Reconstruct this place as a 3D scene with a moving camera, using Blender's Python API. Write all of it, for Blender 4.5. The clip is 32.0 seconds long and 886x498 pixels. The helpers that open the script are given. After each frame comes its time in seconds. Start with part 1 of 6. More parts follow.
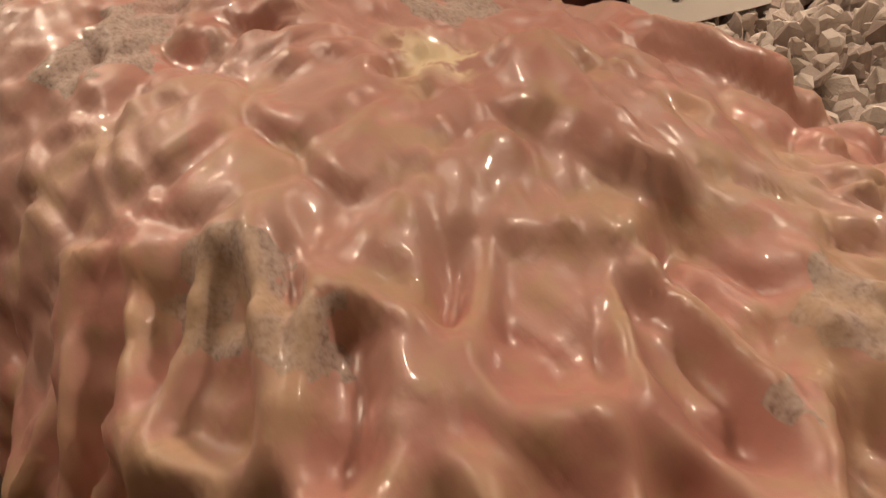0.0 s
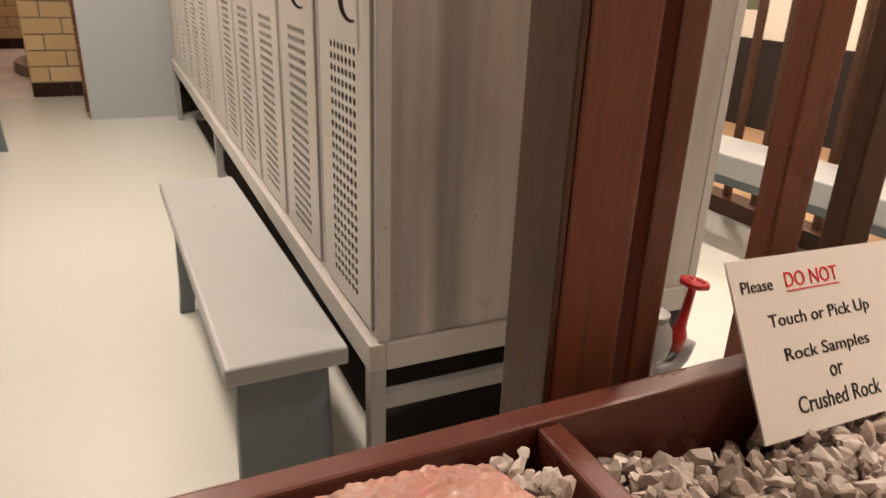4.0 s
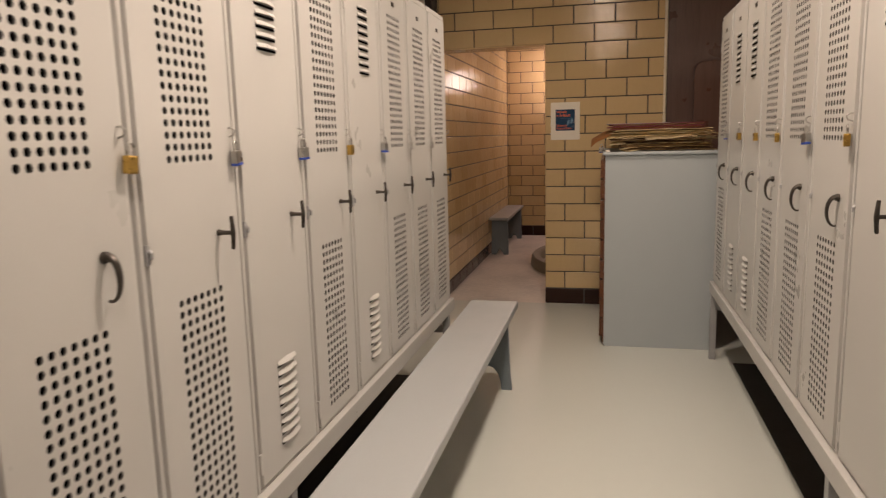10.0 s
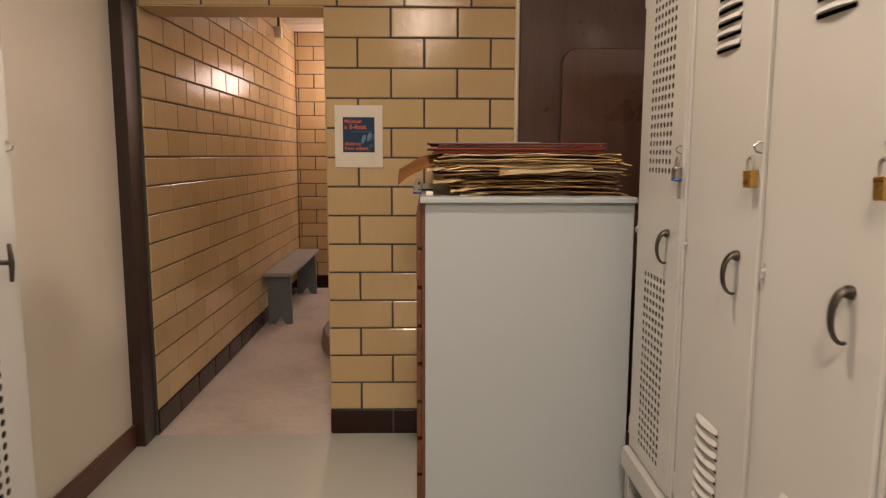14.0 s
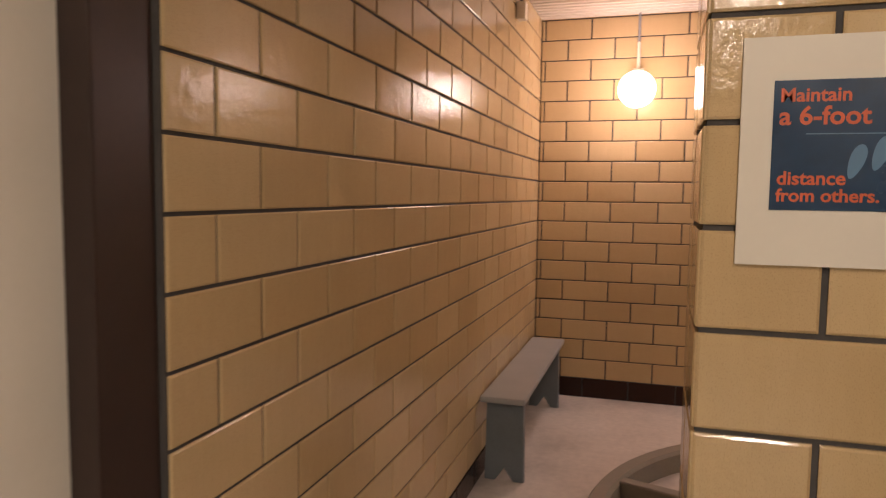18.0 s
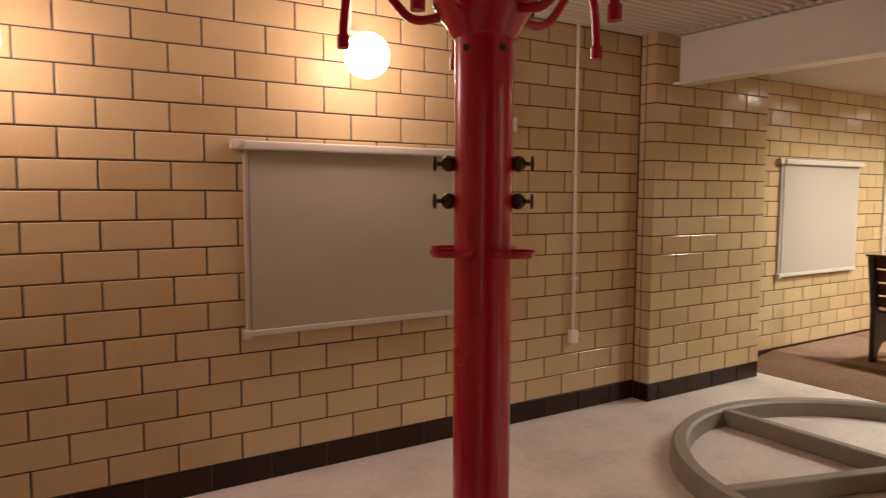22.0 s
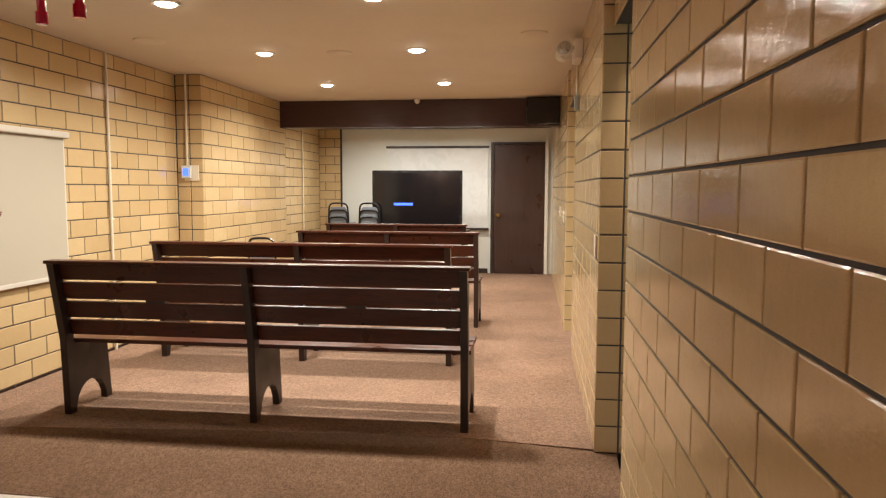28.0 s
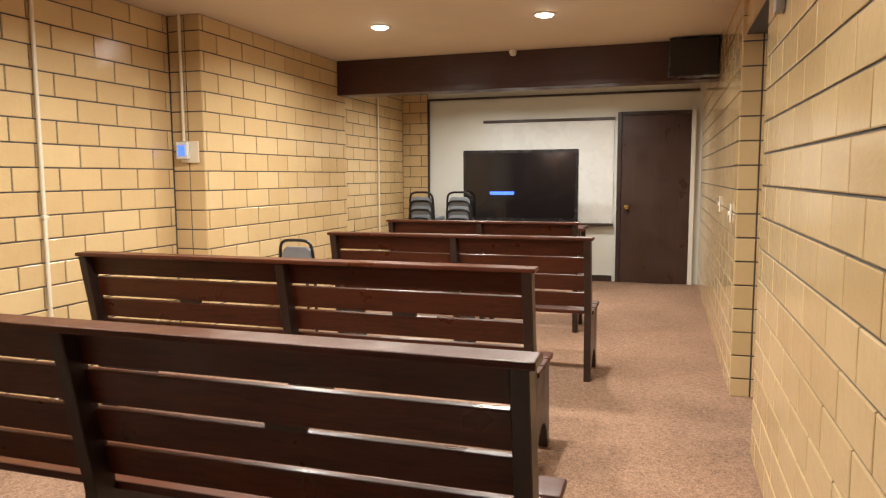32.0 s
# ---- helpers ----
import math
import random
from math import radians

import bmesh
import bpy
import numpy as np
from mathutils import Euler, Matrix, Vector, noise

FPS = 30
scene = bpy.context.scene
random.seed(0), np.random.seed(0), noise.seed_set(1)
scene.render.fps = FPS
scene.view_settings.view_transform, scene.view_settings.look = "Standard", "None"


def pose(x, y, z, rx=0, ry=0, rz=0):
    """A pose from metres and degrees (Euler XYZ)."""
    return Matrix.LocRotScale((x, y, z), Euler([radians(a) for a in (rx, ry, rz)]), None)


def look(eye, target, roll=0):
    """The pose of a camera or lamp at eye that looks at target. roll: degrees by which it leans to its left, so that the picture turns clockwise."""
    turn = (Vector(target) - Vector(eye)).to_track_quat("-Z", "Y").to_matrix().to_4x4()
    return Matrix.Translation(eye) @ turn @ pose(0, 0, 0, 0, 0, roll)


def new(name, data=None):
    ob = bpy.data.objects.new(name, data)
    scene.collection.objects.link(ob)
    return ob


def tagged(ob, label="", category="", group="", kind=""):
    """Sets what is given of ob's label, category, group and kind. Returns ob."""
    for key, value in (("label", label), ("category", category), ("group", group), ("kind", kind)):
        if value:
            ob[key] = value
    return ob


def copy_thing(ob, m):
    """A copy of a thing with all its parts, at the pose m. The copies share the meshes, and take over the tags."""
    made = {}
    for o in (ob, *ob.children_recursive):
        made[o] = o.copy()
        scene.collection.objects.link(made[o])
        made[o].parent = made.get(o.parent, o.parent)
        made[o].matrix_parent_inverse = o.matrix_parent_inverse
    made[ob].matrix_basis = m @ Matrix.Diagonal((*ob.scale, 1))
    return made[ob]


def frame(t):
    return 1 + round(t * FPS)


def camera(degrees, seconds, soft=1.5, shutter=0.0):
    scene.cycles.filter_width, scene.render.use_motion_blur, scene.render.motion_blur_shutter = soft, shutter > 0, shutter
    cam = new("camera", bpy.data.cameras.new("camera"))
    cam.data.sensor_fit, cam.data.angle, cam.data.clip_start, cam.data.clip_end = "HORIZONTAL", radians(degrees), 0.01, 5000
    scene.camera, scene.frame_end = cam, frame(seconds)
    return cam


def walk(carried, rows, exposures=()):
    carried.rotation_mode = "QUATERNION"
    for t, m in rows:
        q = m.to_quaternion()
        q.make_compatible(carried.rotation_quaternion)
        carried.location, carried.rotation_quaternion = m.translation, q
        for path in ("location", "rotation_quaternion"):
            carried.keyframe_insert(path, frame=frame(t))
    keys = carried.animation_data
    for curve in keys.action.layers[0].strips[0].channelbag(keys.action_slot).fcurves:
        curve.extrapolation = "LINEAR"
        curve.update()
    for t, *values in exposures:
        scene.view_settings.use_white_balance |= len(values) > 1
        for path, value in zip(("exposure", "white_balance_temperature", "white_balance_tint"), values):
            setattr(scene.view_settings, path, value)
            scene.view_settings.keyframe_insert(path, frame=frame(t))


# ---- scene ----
cam = camera(65.0, 32.0, soft=1.2, shutter=0.3)
PATH = [
    (0, (0.721, 0.007, 0.944), (1.816, 1.166, -0.264), 4.9),
    (0.5, (0.723, 0.02, 0.951), (1.828, 1.211, -0.214), 4.9),
    (1, (0.728, 0.03, 0.961), (1.829, 1.248, -0.181), 4.8),
    (1.5, (0.728, 0.042, 0.972), (1.815, 1.286, -0.155), 4.8),
    (2, (0.728, 0.049, 0.985), (1.807, 1.323, -0.117), 4.7),
    (2.5, (0.727, 0.053, 1.004), (1.793, 1.374, -0.052), 4.6),
    (3, (0.716, 0.043, 1.052), (1.76, 1.438, 0.071), 5.6),
    (3.5, (0.693, 0.003, 1.11), (1.654, 1.53, 0.246), 4.7),
    (4, (0.68, -0.053, 1.177), (1.471, 1.623, 0.427), 2.1),
    (4.5, (0.663, -0.113, 1.224), (1.246, 1.695, 0.598), -0.4),
    (6.5, (0.51, 0.161, 1.342), (0.425, 2.117, 0.933), -2.1),
    (7, (0.508, 0.354, 1.343), (0.378, 2.313, 0.959), -1.3),
    (7.5, (0.484, 0.578, 1.349), (0.366, 2.544, 1.001), -1.4),
    (8, (0.467, 0.756, 1.334), (0.348, 2.723, 0.995), -1.7),
    (8.5, (0.493, 0.95, 1.349), (0.215, 2.899, 1.0), -1.1),
    (9, (0.527, 1.075, 1.353), (0.067, 2.99, 1.005), -1.1),
    (9.5, (0.522, 1.254, 1.343), (0.001, 3.151, 0.986), -1.4),
    (10, (0.485, 1.485, 1.348), (0.024, 3.404, 1.029), -1.5),
    (10.5, (0.493, 1.73, 1.328), (0.229, 3.688, 1.015), -1.6),
    (11, (0.533, 2.044, 1.348), (0.388, 4.023, 1.097), -0.3),
    (11.5, (0.535, 2.344, 1.364), (0.454, 4.33, 1.135), 0.0),
    (12, (0.495, 2.647, 1.37), (0.494, 4.637, 1.165), -0.5),
    (12.5, (0.497, 2.936, 1.369), (0.55, 4.922, 1.146), -0.3),
    (13, (0.539, 3.192, 1.361), (0.575, 5.176, 1.105), -0.0),
    (13.5, (0.476, 3.438, 1.351), (0.528, 5.418, 1.072), 0.1),
    (15.5, (0.459, 4.677, 1.373), (0.344, 6.664, 1.177), 0.2),
    (16, (0.368, 4.952, 1.367), (0.051, 6.915, 1.152), -0.7),
    (16.5, (0.31, 5.277, 1.349), (-0.348, 7.155, 1.151), 0.4),
    (17, (0.219, 5.53, 1.368), (-0.621, 7.328, 1.122), 1.2),
    (17.5, (0.059, 5.785, 1.393), (-0.738, 7.608, 1.187), 0.2),
    (18, (-0.054, 6.033, 1.384), (-0.635, 7.94, 1.226), 0.7),
    (18.5, (-0.124, 6.324, 1.408), (-0.538, 8.276, 1.274), 0.5),
    (19, (-0.225, 6.556, 1.386), (-0.555, 8.523, 1.24), -0.0),
    (19.5, (-0.273, 6.763, 1.408), (-0.502, 8.744, 1.248), -1.0),
    (20, (-0.273, 6.962, 1.446), (-0.325, 8.953, 1.265), -1.2),
    (20.5, (-0.198, 7.178, 1.469), (0.001, 9.163, 1.34), -1.3),
    (21, (-0.143, 7.272, 1.466), (0.348, 9.208, 1.352), -0.6),
    (21.5, (-0.127, 7.337, 1.471), (0.677, 9.163, 1.327), 0.1),
    (22, (-0.12, 7.408, 1.471), (0.958, 9.085, 1.31), 0.2),
    (22.5, (-0.114, 7.461, 1.469), (1.135, 9.013, 1.3), -0.1),
    (23, (-0.073, 7.492, 1.463), (1.314, 8.922, 1.276), -0.3),
    (23.5, (0.076, 7.536, 1.456), (1.64, 8.769, 1.273), -0.6),
    (24, (0.285, 7.559, 1.433), (2.005, 8.565, 1.257), -0.5),
    (24.5, (0.5, 7.594, 1.428), (2.319, 8.407, 1.25), -0.1),
    (25, (0.712, 7.62, 1.424), (2.597, 8.271, 1.277), -0.3),
    (25.5, (0.975, 7.599, 1.441), (2.889, 8.171, 1.333), 0.9),
    (26, (1.22, 7.574, 1.42), (3.141, 8.118, 1.303), 1.7),
    (26.5, (1.48, 7.614, 1.395), (3.428, 8.04, 1.236), 0.9),
    (28.5, (2.639, 7.631, 1.385), (4.616, 7.877, 1.214), 0.2),
    (29, (2.924, 7.597, 1.384), (4.894, 7.91, 1.241), 0.2),
    (29.5, (3.23, 7.577, 1.387), (5.175, 8.025, 1.253), 1.3),
    (30, (3.531, 7.629, 1.392), (5.48, 8.064, 1.282), 0.9),
    (30.5, (3.759, 7.672, 1.379), (5.705, 8.117, 1.256), 0.5),
    (31, (4.041, 7.643, 1.376), (5.949, 8.222, 1.222), 0.1),
    (31.5, (4.29, 7.65, 1.348), (6.172, 8.298, 1.151), -0.0),
    (32, (4.536, 7.707, 1.346), (6.431, 8.312, 1.139), -0.3),
]
EXPOSURES = [(0.0, -0.3, 7200, 10), (1.0, -0.3, 6500, 10), (2.2, -0.2, 6500, 10), (3.2, 0.1, 6500, 10), (4.5, 0.05, 6500, 10), (6.5, -0.42, 6500, 10), (10.0, -0.42, 6500, 10), (12.0, -0.28, 6500, 10), (15.0, 0.05, 7000, 10), (16.0, 0.14, 7600, 12), (17.2, 0.12, 6800, 12), (19.0, 0.06, 6400, 10), (21.0, -0.1, 6350, 10), (22.0, -0.1, 6600, 10), (23.5, 0.02, 6600, 10), (26.0, 0.0, 6500, 10), (29.0, -0.15, 6500, 10), (32.0, -0.2, 6500, 10)]
walk(cam, [(t, look(eye, target, roll)) for t, eye, target, roll in PATH], EXPOSURES)

# ---- world and lights ----
world = bpy.data.worlds.new("world")
scene.world = world
world.use_nodes = True
world.node_tree.nodes["Background"].inputs[0].default_value = (0.9, 0.75, 0.6, 1)
world.node_tree.nodes["Background"].inputs[1].default_value = 0.02

WARM = (1.0, 0.68, 0.68)
CAN = (1.0, 0.94, 0.84)
LOCKER_CAN = (1.0, 0.80, 0.66)
ROOM_Z = 2.44       # lecture room ceiling
SHOWER_Z = 2.56     # metal deck over the showers
LOCKER_Z = 2.75     # locker room ceiling
ROOM_CANS = [(x, y) for x in (6.21, 7.70, 9.38, 11.75) for y in (8.52, 9.73)]
# cans at (2.15, 0.0), (2.9, 1.6), (4.35, 3.5): unseen, added to brighten
LOCKER_CANS = [(0.40, 1.6, 26), (0.45, 3.2, 45), (0.40, 5.0, 20), (2.15, 0.0, 26), (2.9, 1.6, 62), (2.55, 5.35, 45), (4.35, 3.5, 55)]


def lamp_area(name, x, y, z, size, power, colour, spread=180):
    data = bpy.data.lights.new(name, "AREA")
    data.shape, data.size, data.energy, data.color = "DISK", size, power, colour
    data.spread = radians(spread)
    ob = new(name, data)
    ob.matrix_world = pose(x, y, z)
    return ob


def lamp_point(name, x, y, z, radius, power, colour):
    data = bpy.data.lights.new(name, "POINT")
    data.shadow_soft_size, data.energy, data.color = radius, power, colour
    ob = new(name, data)
    ob.matrix_world = pose(x, y, z)
    return ob


for x, y in ROOM_CANS:
    lamp_area("can_lamp", x, y, ROOM_Z - 0.026, 0.13, 37, CAN, 159)
for x, y, watts in LOCKER_CANS:
    lamp_area("can_lamp", x, y, LOCKER_Z - 0.030, 0.22, watts, LOCKER_CAN, 170)
GLOBES = [(-0.193, 10.60, 2.05), (1.475, 10.60, 2.155)]
GLOBE_R = 0.115
for x, y, z in GLOBES:
    lamp_point("globe_lamp", x, y, z, GLOBE_R + 0.006, 16, WARM)

# ---- materials ----
MATS = {}


def nodes_of(name):
    m = bpy.data.materials.new(name)
    m.use_nodes = True
    nt = m.node_tree
    return m, nt, nt.nodes["Principled BSDF"]


def link(nt, a, b):
    nt.links.new(a, b)


def noise_node(nt, scale, detail=4.0, rough=0.55, stretch=None):
    pos = nt.nodes.new("ShaderNodeNewGeometry")
    n = nt.nodes.new("ShaderNodeTexNoise")
    n.inputs["Scale"].default_value = scale
    n.inputs["Detail"].default_value = detail
    n.inputs["Roughness"].default_value = rough
    if stretch:
        mp = nt.nodes.new("ShaderNodeMapping")
        mp.inputs["Scale"].default_value = stretch
        link(nt, pos.outputs["Position"], mp.inputs["Vector"])
        link(nt, mp.outputs[0], n.inputs["Vector"])
    else:
        link(nt, pos.outputs["Position"], n.inputs["Vector"])
    return n


def ramp(nt, fac, stops):
    r = nt.nodes.new("ShaderNodeValToRGB")
    while len(r.color_ramp.elements) < len(stops):
        r.color_ramp.elements.new(0.5)
    for e, (p, c) in zip(r.color_ramp.elements, stops):
        e.position = p
        e.color = (*c, 1) if len(c) == 3 else c
    link(nt, fac, r.inputs[0])
    return r


def mixed(nt, fac, a, b, mode="MIX"):
    m = nt.nodes.new("ShaderNodeMix")
    m.data_type, m.blend_type = "RGBA", mode
    for socket, v in ((m.inputs[0], fac), (m.inputs[6], a), (m.inputs[7], b)):
        if isinstance(v, (int, float)):
            socket.default_value = v
        elif isinstance(v, tuple):
            socket.default_value = (*v, 1)
        else:
            link(nt, v, socket)
    return m.outputs[2]


def bump(nt, bsdf, sources):
    """sources: (height socket, strength, distance), one over the other."""
    last = None
    for h, s, d in sources:
        b = nt.nodes.new("ShaderNodeBump")
        b.inputs["Strength"].default_value, b.inputs["Distance"].default_value = s, d
        link(nt, h, b.inputs["Height"])
        if last:
            link(nt, last, b.inputs["Normal"])
        last = b.outputs[0]
    link(nt, last, bsdf.inputs["Normal"])


def scaled(c, k):
    return tuple(min(1.0, v * k) for v in c)


def plain(name, colour, rough=0.5, metal=0.0, var=0.12, scale=6.0, fine=60.0, bumped=0.15, dist=0.002, vary=0.0,
          stretch=None, dark=None, coat=0.0, rough_var=0.12):
    """A painted or worn surface: two scales of colour and gloss variation and fine relief."""
    if name in MATS:
        return MATS[name]
    m, nt, b = nodes_of(name)
    big = noise_node(nt, scale, 5, 0.6, stretch)
    small = noise_node(nt, fine, 3, 0.6, stretch)
    low = dark or scaled(colour, 1 - 2 * var)
    c = ramp(nt, big.outputs[0], [(0.15, low), (0.5, colour), (0.85, scaled(colour, 1 + var))]).outputs[0]
    c = mixed(nt, 0.25, c, ramp(nt, small.outputs[0], [(0.35, scaled(colour, 1 - var)), (0.7, scaled(colour, 1 + var))]).outputs[0])
    if vary:
        info = nt.nodes.new("ShaderNodeObjectInfo")
        c = mixed(nt, 1.0, c, ramp(nt, info.outputs["Random"], [(0.0, (1 - vary,) * 3), (1.0, (1.0, 1.0, 1.0))]).outputs[0], "MULTIPLY")
    link(nt, c, b.inputs["Base Color"])
    rr = ramp(nt, big.outputs[0], [(0.2, (max(rough - rough_var, 0.03),) * 3), (0.8, (min(rough + rough_var, 1),) * 3)])
    link(nt, rr.outputs[0], b.inputs["Roughness"])
    b.inputs["Metallic"].default_value = metal
    b.inputs["Coat Weight"].default_value = coat
    b.inputs["Coat Roughness"].default_value = 0.08
    if bumped:
        bump(nt, b, [(small.outputs[0], bumped, dist)])
    MATS[name] = m
    return m


def emitter(name, colour, strength):
    m, nt, b = nodes_of(name)
    b.inputs["Base Color"].default_value = (*colour, 1)
    b.inputs["Emission Color"].default_value = (*colour, 1)
    b.inputs["Emission Strength"].default_value = strength
    b.inputs["Roughness"].default_value = 0.3
    return m


def glazed(name, colour, second, rough):
    """Glazed facing tile: uneven glossy glaze, each tile a little apart in tone, faint vertical streaks in the firing."""
    m, nt, b = nodes_of(name)
    info = nt.nodes.new("ShaderNodeObjectInfo")
    big = noise_node(nt, 2.3, 3)
    streak = noise_node(nt, 9.0, 4, 0.6, (6, 6, 1))
    wave = noise_node(nt, 34.0, 2, 0.5)
    peel = noise_node(nt, 150.0, 2, 0.5)
    speck = noise_node(nt, 420.0, 2, 0.6)
    c = mixed(nt, ramp(nt, info.outputs["Random"], [(0.0, (0, 0, 0)), (1.0, (1, 1, 1))]).outputs[0], colour, second)
    c = mixed(nt, 0.22, c, ramp(nt, streak.outputs[0], [(0.3, (0.82, 0.80, 0.76)), (0.7, (1, 1, 1))]).outputs[0], "MULTIPLY")
    c = mixed(nt, 0.5, c, ramp(nt, big.outputs[0], [(0.3, (0.86, 0.84, 0.80)), (0.7, (1, 1, 1))]).outputs[0], "MULTIPLY")
    c = mixed(nt, 0.25, c, ramp(nt, speck.outputs[0], [(0.36, (0.55, 0.45, 0.35)), (0.44, (1, 1, 1))]).outputs[0], "MULTIPLY")
    link(nt, c, b.inputs["Base Color"])
    r = ramp(nt, wave.outputs[0], [(0.3, (rough,) * 3), (0.75, (rough + 0.10,) * 3)])
    link(nt, r.outputs[0], b.inputs["Roughness"])
    bump(nt, b, [(wave.outputs[0], 0.32, 0.003), (peel.outputs[0], 0.26, 0.0014)])
    return m


def wood(name, colour, dark, rough=0.35, along=(1, 12, 12), coat=0.0, vary=0.0):
    m, nt, b = nodes_of(name)
    g = noise_node(nt, 3.0, 6, 0.65, along)
    f = noise_node(nt, 14.0, 4, 0.7, along)
    w = noise_node(nt, 5.0, 3)
    c = ramp(nt, g.outputs[0], [(0.28, dark), (0.5, colour), (0.75, scaled(colour, 1.25))]).outputs[0]
    c = mixed(nt, 0.45, c, ramp(nt, f.outputs[0], [(0.35, dark), (0.62, colour)]).outputs[0])
    if vary:
        info = nt.nodes.new("ShaderNodeObjectInfo")
        c = mixed(nt, 1.0, c, ramp(nt, info.outputs["Random"], [(0, (1 - vary,) * 3), (1, (1, 1, 1))]).outputs[0], "MULTIPLY")
    link(nt, c, b.inputs["Base Color"])
    link(nt, ramp(nt, w.outputs[0], [(0.3, (max(0.05, rough - 0.1),) * 3), (0.7, (rough + 0.15,) * 3)]).outputs[0], b.inputs["Roughness"])
    b.inputs["Coat Weight"].default_value = coat
    b.inputs["Coat Roughness"].default_value = 0.12
    bump(nt, b, [(f.outputs[0], 0.12, 0.002)])
    return m


def streaked(name, dark, pale):
    """Sheet steel under thin worn paint, with broad upright streaks of grime and painted-in reflections and a few dark
    scuffs.
    """
    m, nt, b = nodes_of(name)
    broad = noise_node(nt, 8, 2, 0.5, (1, 1, 0.06))
    narrow = noise_node(nt, 34, 3, 0.6, (1, 1, 0.05))
    scuff = noise_node(nt, 7, 5, 0.65)
    c = ramp(nt, broad.outputs[0], [(0.32, dark), (0.52, pale), (0.70, scaled(pale, 0.86))]).outputs[0]
    c = mixed(nt, 0.35, c, ramp(nt, narrow.outputs[0], [(0.35, (0.62, 0.60, 0.60)), (0.6, (1, 1, 1))]).outputs[0], "MULTIPLY")
    c = mixed(nt, ramp(nt, scuff.outputs[0], [(0.62, (0, 0, 0)), (0.78, (0.5, 0.5, 0.5))]).outputs[0], c, (0.10, 0.09, 0.085))
    link(nt, c, b.inputs["Base Color"])
    b.inputs["Metallic"].default_value = 0.35
    link(nt, ramp(nt, narrow.outputs[0], [(0.3, (0.28, 0.28, 0.28)), (0.7, (0.46, 0.46, 0.46))]).outputs[0], b.inputs["Roughness"])
    bump(nt, b, [(broad.outputs[0], 0.10, 0.004)])
    return m


def pile(name, colour):
    """Flecked short-pile carpet, trodden paler and darker in broad patches."""
    m, nt, b = nodes_of(name)
    broad = noise_node(nt, 1.5, 4, 0.6)
    tufts = noise_node(nt, 120, 3, 0.7)
    fleck = noise_node(nt, 46, 3, 0.65)
    c = ramp(nt, broad.outputs[0], [(0.30, scaled(colour, 0.82)), (0.55, colour), (0.75, scaled(colour, 1.16))]).outputs[0]
    c = mixed(nt, 1.0, c, ramp(nt, tufts.outputs[0], [(0.34, (0.60, 0.57, 0.55)), (0.50, (1, 1, 1)), (0.68, (1.32, 1.32, 1.30))]).outputs[0], "MULTIPLY")
    c = mixed(nt, 0.5, c, ramp(nt, fleck.outputs[0], [(0.36, (0.62, 0.60, 0.58)), (0.60, (1.15, 1.15, 1.15))]).outputs[0], "MULTIPLY")
    link(nt, c, b.inputs["Base Color"])
    b.inputs["Roughness"].default_value = 0.95
    b.inputs["Specular IOR Level"].default_value = 0.15
    bump(nt, b, [(tufts.outputs[0], 0.8, 0.006), (fleck.outputs[0], 0.3, 0.006)])
    return m


tile_yellow = glazed("yellow_glazed_tile", (0.58, 0.42, 0.22), (0.66, 0.50, 0.28), 0.05)
tile_base = glazed("brown_glazed_base_tile", (0.028, 0.012, 0.009), (0.042, 0.019, 0.013), 0.16)
tile_base.node_tree.nodes["Principled BSDF"].inputs["Specular IOR Level"].default_value = 0.22
tile_base.node_tree.nodes["Principled BSDF"].inputs["Coat Weight"].default_value = 0.0
mortar = plain("dark_grey_mortar", (0.075, 0.07, 0.066), 0.85, var=0.2, scale=20, fine=160, bumped=0.4)
locker_paint = plain("grey_locker_paint", (0.51, 0.50, 0.475), 0.32, var=0.04, scale=3, fine=240, bumped=0.10, dist=0.0008, vary=0.07, rough_var=0.08)
# near black for the shade inside the lockers, seen through holes and slots
inside_shade = plain("shadowed_locker_steel", (0.005, 0.005, 0.005), 0.8, var=0.2)
inside_shade.node_tree.nodes["Principled BSDF"].inputs["Specular IOR Level"].default_value = 0.0
hole_edge_shade = plain("dark_hole_edge_steel", (0.10, 0.095, 0.09), 0.6, var=0.2)
end_steel = streaked("streaked_grey_panel_steel", (0.25, 0.235, 0.23), (0.50, 0.475, 0.465))
rail_paint = plain("grey_rail_paint", (0.45, 0.44, 0.42), 0.36, var=0.06, scale=8, fine=120)
stand_paint = plain("grey_stand_paint", (0.31, 0.31, 0.31), 0.45, var=0.12, scale=8, fine=120)
bench_paint = plain("grey_bench_paint", (0.36, 0.375, 0.38), 0.36, var=0.03, scale=4, fine=90, bumped=0.14, dist=0.001)
bench_leg_paint = plain("dark_grey_bench_paint", (0.16, 0.19, 0.21), 0.5, var=0.12, scale=6, fine=90)
floor_paint = plain("pale_grey_floor_paint", (0.54, 0.555, 0.515), 0.36, var=0.025, scale=0.9, fine=22, bumped=0.04, dist=0.002, rough_var=0.05)
concrete = plain("worn_pinkish_concrete", (0.66, 0.60, 0.55), 0.52, var=0.26, scale=2.2, fine=26, bumped=0.25, dist=0.003, rough_var=0.2)
curb_paint = plain("grey_brown_curb_paint", (0.27, 0.245, 0.205), 0.5, var=0.14, scale=7, fine=70, bumped=0.25, dist=0.003)
white_wall = plain("off_white_wall_paint", (0.74, 0.69, 0.60), 0.55, var=0.04, scale=2, fine=70, bumped=0.10, dist=0.001)
white_panel = plain("white_wall_panel", (0.70, 0.72, 0.68), 0.5, var=0.04, scale=2, fine=60, bumped=0.05)
